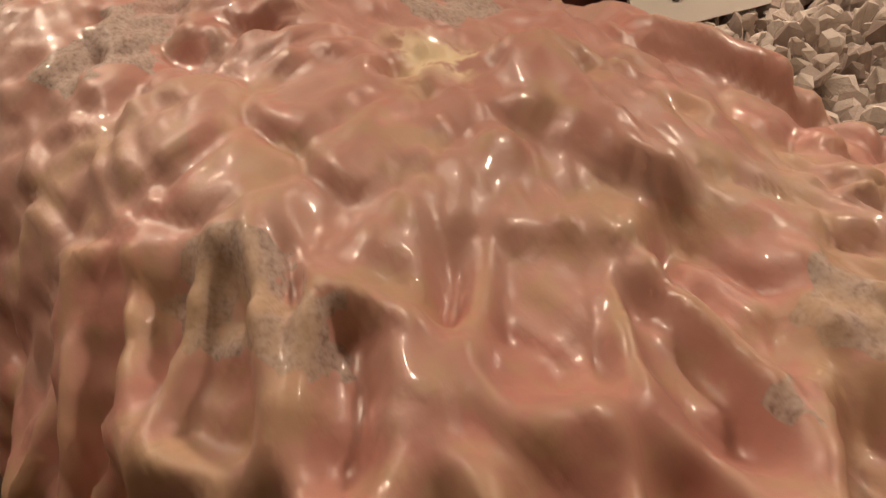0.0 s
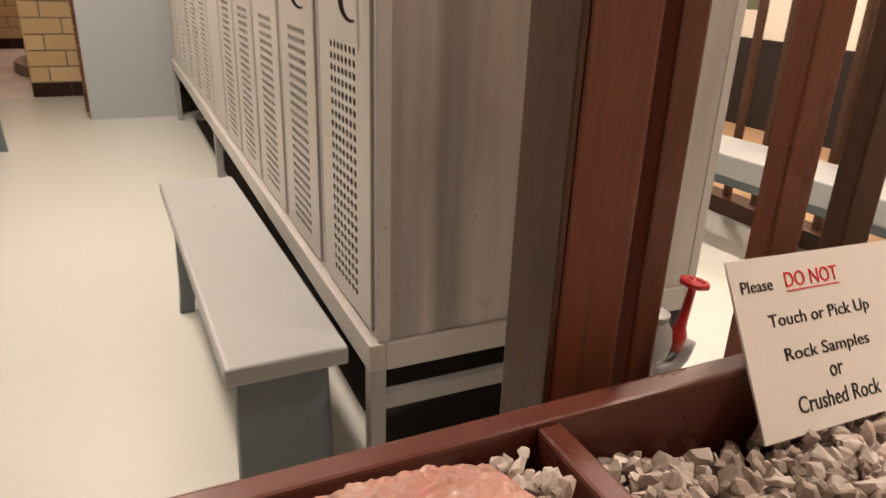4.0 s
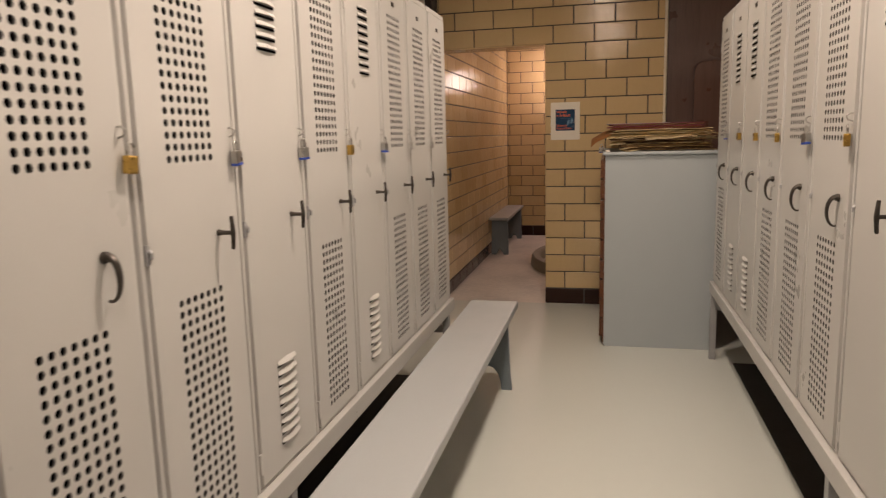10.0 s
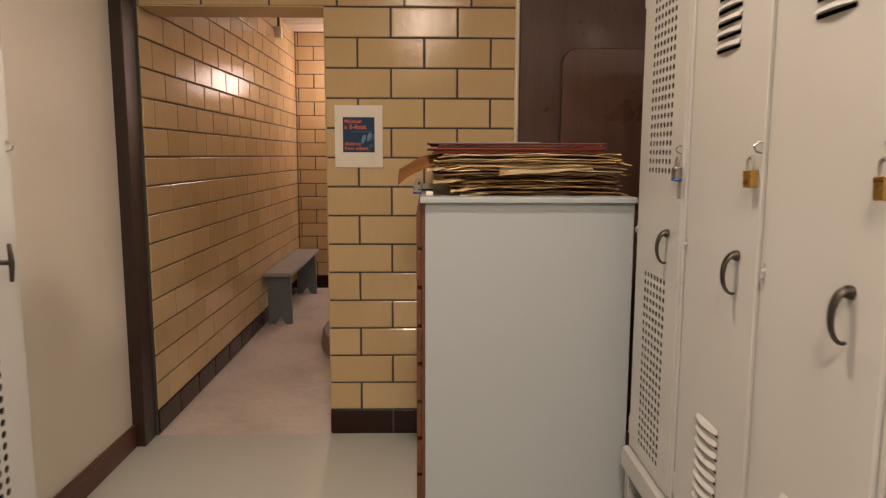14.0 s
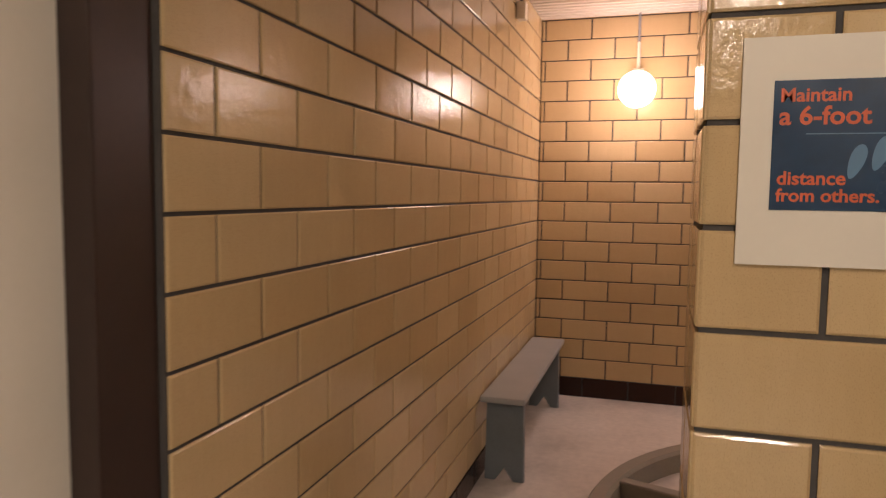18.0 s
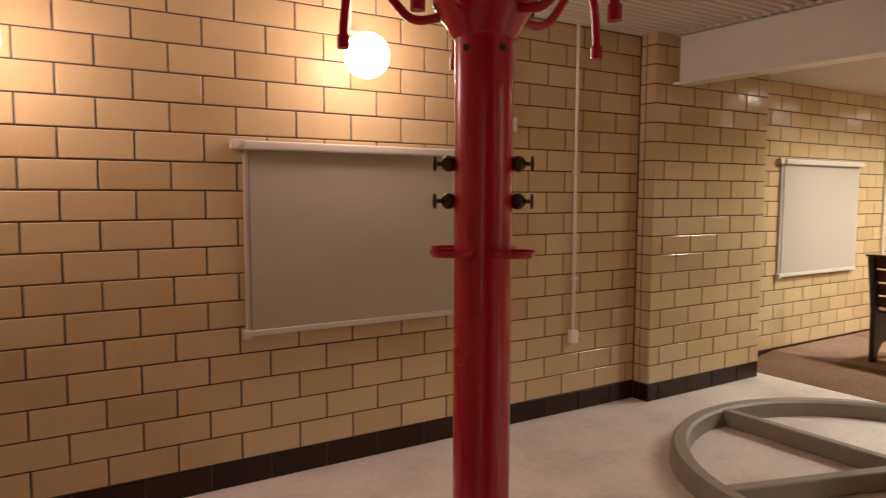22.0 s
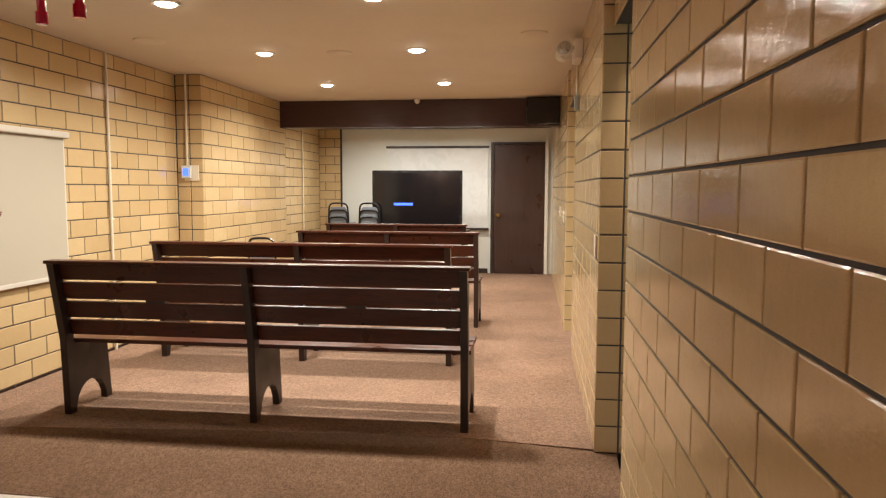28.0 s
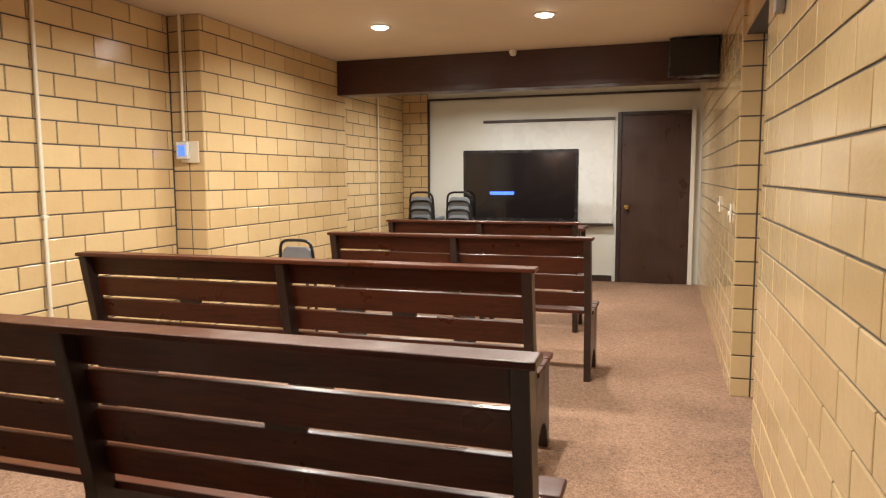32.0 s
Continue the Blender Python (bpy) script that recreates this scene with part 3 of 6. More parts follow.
structure("wall_panel", bm, dark_panel, "dark brown wood-grain panel wall with an opening", "panel wall")
bm = boxed(0.90, 1.95, 7.10, 7.16, 0, SHOWER_Z + 0.05)
box(bm, 1.95, 2.84, 7.10, 7.16, 2.06, SHOWER_Z + 0.05)
structure("wall_panel", bm, white_wall, "plain back of the panel wall", "panel wall")
# unseen panel, added to stop light leaking in behind the cabinet
structure("wall_panel", boxed(1.88, 1.93, 5.66, 7.018, 0, LOCKER_Z), dark_panel, "unseen dark brown panel added to stop light behind the lockers", "panel wall")
# added low panel: blocks light and holds the dark of the open stand
structure("wall_panel", boxed(1.87, 1.885, 1.13, 5.65, 0, 0.455), black_wall, "near black panel added for the shade under the lockers", "panel wall")
structure("baseboard", boxed(-0.90, -0.885, 5.0, 6.86, 0, 0.11, bevel=0.004), baseboard_red, "red-brown wooden baseboard", "baseboard")
structure("trim", boxed(-0.95, -0.845, 6.862, 6.996, 0, LOCKER_Z, bevel=0.004), dark_trim, "dark stained wooden corner post beside the doorway", "post")
structure("trim", boxed(13.045, 13.078, 7.36, 10.62, 2.30, 2.325), dark_trim, "thin dark trim along the white panel", "trim")
structure("trim", boxed(13.045, 13.078, 10.60, 10.62, CARPET_Z, 2.30), dark_trim, "thin dark upright trim on the white panel", "trim")
structure("baseboard", boxed(13.05, 13.078, 8.30, 10.60, CARPET_Z, 0.15, bevel=0.003), dark_trim, "dark brown baseboard", "baseboard")

# little room behind the first doorway, and a dark recess behind the second
structure("wall_side_1", boxed(4.95, 6.4, 5.75, 5.85, 0, ROOM_Z), turquoise, "turquoise painted wall beyond the doorway", "wall")
structure("wall_side_2", boxed(6.3, 6.4, 5.85, 7.02, 0, ROOM_Z), turquoise, "turquoise painted wall beyond the doorway", "wall")
structure("wall_side_3", boxed(4.95, 5.05, 5.85, 7.0, 0, ROOM_Z), turquoise, "turquoise painted wall beyond the doorway", "wall")
structure("floor_4", boxed(4.95, 6.4, 5.85, 7.0, -0.1, 0.0), floor_paint, "pale grey painted floor beyond the doorway", "floor")
structure("wall_recess", boxed(7.6, 9.0, 6.85, 6.95, 0, ROOM_Z), white_wall, "plain wall closing the second doorway", "wall")
lamp_area("side_room_lamp", 5.28, 6.88, ROOM_Z - 0.02, 0.2, 14, LOCKER_CAN)

# ---- tiled walls ----
TILES = {}
FACES = []


def tile_mesh(w, h, mat):
    key = (round(w, 3), round(h, 3), mat.name)
    if key not in TILES:
        w, h, c, d = w / 2, h / 2, 0.0035, 0.006
        v = []
        for (a, b, y) in ((w, h, 0.0), (w, h, -d + 0.002), (w - c, h - c, -d)):
            v += [(-a, y, -b), (a, y, -b), (a, y, b), (-a, y, b)]
        f = [(8, 9, 10, 11)]
        for s in (0, 4):
            f += [(s + k, s + (k + 1) % 4, s + 4 + (k + 1) % 4, s + 4 + k) for k in range(4)]
        me = bpy.data.meshes.new("tile")
        me.from_pydata(v, [], f)
        me.materials.append(mat)
        TILES[key] = me
    return TILES[key]


def face(wall, start, u, length, joint, top, fixed=(), base=True, bottom=0, low=BASE_H, course=COURSE):
    """Remembers a tiled face: it starts at start and runs along u; joint: where an odd course has a joint, measured along u from start."""
    FACES.append((wall, start, u, length, joint, top, fixed, base, bottom, low, course))


def lay(wall, start, u, length, joint, top, fixed, base, bottom, low, course, gap=0.009):
    ux, uy = u
    turn = Matrix(((ux, -uy, 0, 0), (uy, ux, 0, 0), (0, 0, 1, 0), (0, 0, 0, 1)))
    for k in range(-1 if base else bottom, 30):
        z0, z1 = (0.0, low) if k < 0 else (low + course * k, min(low + course * (k + 1), top))
        if z1 - z0 < 0.02:
            break
        if fixed:
            cuts = sorted({0.0, length, *fixed})
        else:
            j = joint + (0 if k % 2 else TILE / 2)
            n = math.floor(-j / TILE)
            cuts = [0.0]
            while j + n * TILE < length - 0.02:
                if j + n * TILE > 0.02:
                    cuts.append(j + n * TILE)
                n += 1
            cuts.append(length)
        for a, b in zip(cuts, cuts[1:]):
            me = tile_mesh(b - a - gap, z1 - z0 - 0.008, tile_base if k < 0 else tile_yellow)
            ob = new("tile", me)
            ob.parent = wall
            s = (a + b) / 2
            ob.matrix_world = Matrix.Translation((start[0] + ux * s, start[1] + uy * s, (z0 + z1) / 2)) @ turn


def tiled_wall(name, x0, x1, y0, y1, z1, label, z0=0.0):
    return structure(name, boxed(x0, x1, y0, y1, z0, z1), mortar, label, "tiled wall")


LBL = "yellow glazed tile wall with dark grey joints"
w = tiled_wall("wall_west_2", -1.1, WEST - 0.006, 6.998, 11.0, SHOWER_Z + 0.04, LBL + " and dark brown base")
face(w, (WEST - 0.006, 7.0), (0, 1), NORTH - 7.0, 0.298, SHOWER_Z + 0.03)
w = tiled_wall("wall_north_1", WEST - 0.006, 3.70, NORTH + 0.006, 11.1, SHOWER_Z + 0.04, LBL + " behind the showers")
face(w, (WEST, NORTH + 0.006), (1, 0), 3.70 - WEST, 0.112 - WEST, SHOWER_Z + 0.03, low=0.132, course=0.1345)
w = tiled_wall("wall_pilaster_1", 3.706, 5.0, 10.681, 11.1, SHOWER_Z + 0.04, "yellow glazed tile pilaster with dark brown base")
face(w, (3.70, 10.681), (1, 0), 1.305, 0.11, SHOWER_Z + 0.03, low=0.126, course=0.131)
face(w, (3.706, NORTH), (0, -1), NORTH - 10.675, 0.0, SHOWER_Z + 0.03, fixed=(0.05,), low=0.126, course=0.131)
w = tiled_wall("wall_north_2", 5.0, 8.606, ROOM_N + 0.006, 11.1, ROOM_Z + 0.05, LBL + " of the lecture room")
face(w, (5.0, ROOM_N + 0.006), (1, 0), 3.60, 0.20, ROOM_Z, low=0.096, course=0.131)
w = tiled_wall("wall_pilaster_2", 8.606, 10.83, 10.716, 11.1, ROOM_Z + 0.05, "yellow glazed tile pilaster of the lecture room")
face(w, (8.60, 10.716), (1, 0), 2.23, 0.036, ROOM_Z, low=0.047, course=0.1345)
face(w, (8.606, ROOM_N), (0, -1), ROOM_N - 10.71, 0, ROOM_Z, fixed=(0.13,), low=0.047, course=0.1345)
w = tiled_wall("wall_north_3", 10.83, 13.08, ROOM_N + 0.006, 11.1, ROOM_Z + 0.05, LBL + " beyond the dark beam")
face(w, (10.83, ROOM_N + 0.006), (1, 0), 2.24, 0.1, ROOM_Z, low=0.096, course=0.131)
w = tiled_wall("wall_east_3", 13.05, 13.078, 10.626, ROOM_N, ROOM_Z, "narrow strip of yellow glazed tile")
face(w, (13.05, ROOM_N), (0, -1), ROOM_N - 10.62, 0.1, ROOM_Z)

# partition with the doorway at its west end
bm = boxed(0.006, 0.90, 7.006, 7.244, 0, LOCKER_Z)
box(bm, WEST, 0.0, 7.006, 7.244, K(14) + 0.004, LOCKER_Z)
w = structure("wall_partition", bm, mortar, "yellow glazed tile partition with a doorway", "tiled wall")
face(w, (0.0, 7.006), (1, 0), 0.90, 0.0, K(14) - 0.001)
face(w, (WEST, 7.006), (1, 0), 0.90 - WEST, 0.83 - 0.09, LOCKER_Z, base=False, bottom=14)
face(w, (0.006, 7.25), (0, -1), 0.25, 0, K(14) - 0.001, fixed=(0.105,))
structure("trim", boxed(WEST, 0.0, 7.004, 7.246, K(14) - 0.004, K(14) + 0.003), tile_yellow, "yellow underside of the doorway lintel", "lintel")

# wall along the way into the lecture room, with two doorways
bm = boxed(2.866, 5.15, 7.006, 7.254, 0, SHOWER_Z + 0.04)
box(bm, 5.15, 5.776, 7.02, 7.254, K(15), SHOWER_Z + 0.04)
w = structure("wall_south_1", bm, mortar, LBL + " that ends at an open corner", "tiled wall")
face(w, (5.15, 7.254), (-1, 0), 2.29, 0.262, SHOWER_Z + 0.03, low=0.073, course=0.1362)
face(w, (2.866, 7.26), (0, -1), 0.25, 0, SHOWER_Z + 0.03, fixed=(0.105,), low=0.1115)
face(w, (5.77, 7.254), (-1, 0), 0.62, 0.19, SHOWER_Z, base=False, bottom=15, low=0.1115)
DOOR_A, DOOR_B = 7.85, 8.77    # second doorway
bm = boxed(5.776, DOOR_A, 7.06, 7.304, 0, ROOM_Z + 0.02)
box(bm, DOOR_A, DOOR_B, 7.06, 7.304, 0.08 + COURSE * 15, ROOM_Z + 0.02)
w = structure("wall_south_2", bm, mortar, LBL + " between the two doorways", "tiled wall")
face(w, (DOOR_A, 7.304), (-1, 0), DOOR_A - 5.77, 0.295, ROOM_Z, low=0.08)
face(w, (5.776, 7.31), (0, -1), 0.235, 0, ROOM_Z, fixed=(0.117,), low=0.08)
face(w, (DOOR_B, 7.304), (-1, 0), DOOR_B - DOOR_A, 0.30, ROOM_Z, base=False, bottom=15, low=0.08)
w = tiled_wall("wall_south_3", DOOR_B + 0.006, 13.08, 7.0, 7.319, ROOM_Z + 0.02, LBL + " of the lecture room aisle")
face(w, (13.08, 7.319), (-1, 0), 13.08 - DOOR_B, 0.1, ROOM_Z, low=0.045)
face(w, (DOOR_B + 0.006, 7.325), (0, -1), 0.315, 0, ROOM_Z, fixed=(0.11, 0.21), low=0.045)

# dark door frame in the first doorway
structure("trim", boxed(5.70, 5.772, 7.012, 7.05, 0, K(15), bevel=0.004), dark_trim, "dark brown door frame upright", "door frame")

# steel beam between showers and lecture room
bm = boxed(3.875, 4.025, 7.25, 10.70, 2.225, 2.24, bevel=0.003)
box(bm, 3.944, 3.956, 7.25, 10.70, 2.24, 2.57)
box(bm, 3.875, 4.025, 7.25, 10.70, 2.56, 2.575)
beam = structure("beam_1", bm, white_paint, "cream painted steel roof beam with bolted splice", "steel beam")
part("splice_plate", boxed(3.930, 3.943, 8.93, 8.97, 2.242, 2.55, bevel=0.002), white_paint, beam)
for yy in (8.25, 8.50, 8.62):
    bm = lathe([(0.0, 0.016), (0.010, 0.015), (0.014, 0.0), (0.014, -0.004)], 8)
    o = part("bolt", bm, white_paint, beam)
    o.matrix_world = pose(3.943, yy, 2.36, 0, -90, 0)
bm = boxed(10.66, 10.90, 7.31, 10.72, 2.12, ROOM_Z, bevel=0.006)
structure("beam_2", bm, beam_wood, "dark red-brown boxed wooden beam under the ceiling", "beam")


# ---- things: recessed lights and globe lamps ----
def can_light(x, y, z, size):
    t = thing("ceiling_light", "round recessed ceiling light, lit, with white trim ring", "ceiling light", x, y, z, group="recessed ceiling lights")
    r = size / 2
    part("trim_ring", lathe([(r * 0.80, -0.003), (r * 0.84, -0.008), (r * 1.05, -0.006), (r * 1.10, -0.001), (r * 1.10, 0.0)], 28), white_paint, t)
    part("diffuser", lathe([(0.0, -0.022), (r * 0.30, -0.021), (r * 0.58, -0.016), (r * 0.74, -0.009), (r * 0.81, -0.002)], 28), can_glow, t, "glowing warm white diffuser")
    return t


for x, y in ROOM_CANS:
    can_light(x, y, ROOM_Z, 0.15)
# fittings of the locker cans, the three added to brighten among them
for x, y, watts in LOCKER_CANS:
    can_light(x, y, LOCKER_Z, 0.24)

for n, (x, y, z) in enumerate(GLOBES):
    t = thing("globe_lamp", "lit round white glass globe lamp on a wall conduit", "wall lamp", x, y, z, group="globe lamps")
    bm = bmesh.new()
    bmesh.ops.create_uvsphere(bm, u_segments=28, v_segments=18, radius=GLOBE_R)
    g = part("globe", smooth(bm), globe_glass, t, "glowing opal glass globe")
    g.visible_shadow = False
    part("wall_box", boxed(-0.035, 0.035, 0.170, 0.209, 0.06, 0.16, bevel=0.005), conduit_paint, t)
    part("arm", rod((0, 0.19, 0.11), (0, 0.03, 0.10), 0.014), conduit_paint, t)
    bm = tube(bmesh.new(), [(0, 0.197, 0.16), (0, 0.197, 0.33)], 0.011)
    part("conduit", bm, conduit_paint, t, "cream painted conduit")
    bm = tube(bmesh.new(), [(0, 0.197, 0.33), (0, 0.197, SHOWER_Z - z + 0.01)], 0.009)
    part("cable_sleeve", bm, pipe_grey, t, "grey cable sleeve")


# ---- lockers ----
LOCK_W, LOCK_Z0, LOCK_Z1 = 0.374, 0.464, 1.962


def perforated(w, z0, z1, fields, r, pitch, across, cols):
    """A sheet at x=0 with round holes punched in fields (z from, rows), centred across the width."""
    verts, faces = [], []

    def q(ya, yb, za, zb):
        i = len(verts)
        verts.extend([(0, ya, za), (0, yb, za), (0, yb, zb), (0, ya, zb)])
        faces.append((i, i + 1, i + 2, i + 3))

    half = cols * across / 2
    ya, yb = w / 2 - half, w / 2 + half
    zs = z0
    for zf, rows in fields:
        q(0, w, zs, zf)
        zt = zf + rows * pitch
        q(0, ya, zf, zt)
        q(yb, w, zf, zt)
        for i in range(rows):
            for j in range(cols):
                cy, cz, g, h = ya + (j + 0.5) * across, zf + (i + 0.5) * pitch, across / 2, pitch / 2
                n = len(verts)
                verts.extend([(0, cy - g, cz - h), (0, cy + g, cz - h), (0, cy + g, cz + h), (0, cy - g, cz + h)])
                verts.extend([(0, cy + r * math.cos(a), cz + r * math.sin(a)) for a in (math.pi * (2 * k + 1) / 8 - math.pi * 0.75 - math.pi / 8 for k in range(8))])
                verts.extend([(-0.004, cy + r * math.cos(a), cz + r * math.sin(a)) for a in (math.pi * (2 * k + 1) / 8 - math.pi * 0.75 - math.pi / 8 for k in range(8))])
                for k in range(4):
                    o = n + 4 + 2 * k
                    o1, o2 = n + 4 + (2 * k + 1) % 8, n + 4 + (2 * k + 2) % 8
                    faces.append((n + k, n + (k + 1) % 4, o2, o1, o))
                for k in range(8):
                    faces.append((n + 4 + k, n + 4 + (k + 1) % 8, n + 12 + (k + 1) % 8, n + 12 + k))
        zs = zt
    q(0, w, zs, z1)
    me = bpy.data.meshes.new("door")
    me.from_pydata(verts, [], faces)
    return me


DOOR_W, DZ0, DZ1 = 0.332, 0.014, 1.470
PITCH, ACROSS = 0.0238, 0.0252
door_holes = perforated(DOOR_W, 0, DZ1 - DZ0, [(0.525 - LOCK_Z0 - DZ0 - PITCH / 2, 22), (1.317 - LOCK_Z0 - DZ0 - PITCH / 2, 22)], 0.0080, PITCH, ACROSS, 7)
# the folded edge of the sheet
bm = bmesh.new()
bm.from_mesh(door_holes)
for y0, y1, za, zb in ((0, 0.0, 0, DZ1 - DZ0), (DOOR_W, DOOR_W, 0, DZ1 - DZ0)):
    bm.faces.new([bm.verts.new(p) for p in ((0, y0, za), (0, y0, zb), (-0.016, y0, zb), (-0.016, y0, za))])
for za in (0, DZ1 - DZ0):
    bm.faces.new([bm.verts.new(p) for p in ((0, 0, za), (0, DOOR_W, za), (-0.016, DOOR_W, za), (-0.016, 0, za))])
bm.to_mesh(door_holes)
bm.free()
door_holes.materials.append(locker_paint)
# hole walls get a darker tone, the shade in the holes put into colour
door_holes.materials.append(hole_edge_shade)
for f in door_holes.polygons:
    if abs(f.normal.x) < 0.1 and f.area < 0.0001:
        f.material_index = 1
door_plain = bpy.data.meshes.new("door")
boxed(-0.016, 0, 0, DOOR_W, 0, DZ1 - DZ0, bevel=0.002).to_mesh(door_plain)
door_plain.materials.append(locker_paint)

louvre = bpy.data.meshes.new("louvre")
bm = bmesh.new()
n = 8
top = [bm.verts.new((0.001, -0.053 + 0.106 * k / n, 0.0165 - 0.003 * abs(k - n / 2) / n * 2)) for k in range(n + 1)]
lip = [bm.verts.new((0.001 + 0.011 * math.sin(math.pi * min(max(k / n, 0.06), 0.94)) ** 0.5, -0.053 + 0.106 * k / n, 0.004)) for k in range(n + 1)]
und = [bm.verts.new((0.0005, -0.053 + 0.106 * k / n, 0.002)) for k in range(n + 1)]
for k in range(n):
    bm.faces.new((top[k], lip[k], lip[k + 1], top[k + 1]))
smooth(bm).to_mesh(louvre)
bm.free()
louvre.materials.append(locker_paint)
# each slot is a thin dark strip, its inner shade put into the colour
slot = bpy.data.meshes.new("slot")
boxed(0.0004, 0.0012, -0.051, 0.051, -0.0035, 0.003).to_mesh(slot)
slot.materials.append(inside_shade)


def bow_mesh():
    """The curved pull: a broad cast head on the door that sweeps out and down to a thin tip."""
    bm = bmesh.new()
    rings = []
    for k in range(17):
        a = k / 16
        turn = radians(100 - 205 * a)
        x, z = 0.008 + 0.021 * max(math.cos(turn), -0.2), 0.004 + 0.040 * math.sin(turn)
        wide, deep = 0.0095 - 0.0060 * a, 0.0068 - 0.0040 * a
        out = Vector((math.cos(turn), 0, math.sin(turn)))
        c = Vector((x, 0, z))
        rings.append([bm.verts.new(c + Vector((0, 1, 0)) * wide * math.cos(t) + out * deep * math.sin(t)) for t in (2 * math.pi * n / 10 for n in range(10))])
    for a, b in zip(rings, rings[1:]):
        for n in range(10):
            bm.faces.new((a[n], a[(n + 1) % 10], b[(n + 1) % 10], b[n]))
    bm.faces.new(rings[0][::-1])
    bm.faces.new(rings[-1])
    tube(bm, [(0.0, 0, 0.041), (0.010, 0, 0.043)], [0.0115, 0.0095], 12)
    bmesh.ops.recalc_face_normals(bm, faces=bm.faces)
    return smooth(bm)


def tee_mesh():
    bm = tube(bmesh.new(), [(0, 0, 0), (0.012, 0, 0), (0.034, 0, 0)], [0.008, 0.0052, 0.0050], 12)
    tube(bm, [(0.034, 0, -0.037), (0.0345, 0, -0.034), (0.036, 0, -0.015), (0.0365, 0, 0.0), (0.036, 0, 0.015), (0.0345, 0, 0.034), (0.034, 0, 0.037)], [0.0034, 0.0044, 0.0050, 0.0060, 0.0050, 0.0044, 0.0034], 12)
    bmesh.ops.recalc_face_normals(bm, faces=bm.faces)
    return smooth(bm)


def as_mesh(name, bm, mat):
    me = bpy.data.meshes.new(name)
    bm.to_mesh(me)
    bm.free()
    me.materials.append(mat)
    return me


bow = as_mesh("handle", bow_mesh(), dark_steel)
tee = as_mesh("handle", tee_mesh(), dark_steel)
hinge_me = as_mesh("hinge", boxed(0.0, 0.007, -0.006, 0.006, -0.028, 0.028, bevel=0.002), locker_paint)
bm = boxed(0.0, 0.006, -0.007, 0.007, -0.020, 0.020, bevel=0.002)
tube(bm, [(0.004, 0.002, 0.010), (0.010, 0.002, 0.004), (0.010, 0.002, -0.008)], [0.003, 0.004, 0.003], 8)
latch_me = as_mesh("latch", bm, stand_paint)
plate_me = as_mesh("number_plate", boxed(0.0, 0.003, -0.018, 0.018, -0.009, 0.009, bevel=0.002), dark_steel)
ring_me = as_mesh("hasp", tube(bmesh.new(), [(0.0, 0, 0.0), (0.012, 0, 0.004), (0.016, 0, 0.014), (0.008, 0, 0.020), (0.0, 0, 0.020)], 0.0022, 8), steel)
bm = bmesh.new()
H = LOCK_Z1 - LOCK_Z0
box(bm, -0.385, -0.020, 0.0005, 0.004, 0, H)
box(bm, -0.385, -0.020, LOCK_W - 0.004, LOCK_W - 0.0005, 0, H)
box(bm, -0.385, -0.381, 0.004, LOCK_W - 0.004, 0, H)
box(bm, -0.381, -0.020, 0.004, LOCK_W - 0.004, H - 0.004, H)
box(bm, -0.381, -0.020, 0.004, LOCK_W - 0.004, 0, 0.004)
shell_me = as_mesh("body", bm, locker_paint)
bm = bmesh.new()
fy = (LOCK_W - DOOR_W) / 2 - 0.0050
box(bm, -0.020, -0.003, 0.0028, fy, 0, H, bevel=0.0015, seg=1)
box(bm, -0.020, -0.003, LOCK_W - fy, LOCK_W - 0.0028, 0, H, bevel=0.0015, seg=1)
box(bm, -0.020, -0.003, fy, LOCK_W - fy, H - 0.022, H, bevel=0.0015, seg=1)
box(bm, -0.020, -0.003, fy, LOCK_W - fy, 0.0, 0.006)
frame_me = as_mesh("door_frame", bm, locker_paint)
# added sheet behind the door, coloured as the shade inside the locker
dark_me = as_mesh("lining", boxed(-0.060, -0.056, 0.006, LOCK_W - 0.006, 0.006, H - 0.006), inside_shade)


def locker(kind, pull):
    vented = "round-hole vents" if kind == "holes" else "slotted louvre vents"
    t = thing("locker", f"tall grey painted steel locker, closed, with {vented}", "locker", group="steel lockers")
    part_of("body", shell_me, locker_paint, t)
    part_of("lining", dark_me, inside_shade, t)
    part_of("door_frame", frame_me, locker_paint, t)
    d = part_of("door", door_holes if kind == "holes" else door_plain, locker_paint, t)
    d.location = (0.003, (LOCK_W - DOOR_W) / 2, DZ0)
    if kind != "holes":
        for z in (0.072, 1.102) if kind == "louvre" else (1.102,):
            for i in range(9):
                for me in (louvre, slot):
                    o = part_of(me.name, me, None, d)
                    o.location = (0, DOOR_W / 2, z - 0.006 + i * 0.0268)
    h = part_of("handle", bow if pull == "bow" else tee, dark_steel, d, "curved dark metal pull" if pull == "bow" else "dark metal T-shaped pull")
    h.location = (0, DOOR_W - (0.075 if pull == "bow" else 0.082), 0.638 if pull == "bow" else 0.672)
    for z in (0.075, 1.335):
        o = part_of("hinge", hinge_me, locker_paint, t)
        o.location = (-0.003, 0.017, z)
    o = part_of("latch", latch_me, stand_paint, t)
    o.location = (-0.003, 0.022, 0.676)
    o = part_of("number_plate", plate_me, dark_steel, d)
    o.location = (0, DOOR_W / 2, 1.392)
    o = part_of("hasp", ring_me, steel, d)
    o.location = (0, DOOR_W - 0.006, 0.882)
    return t


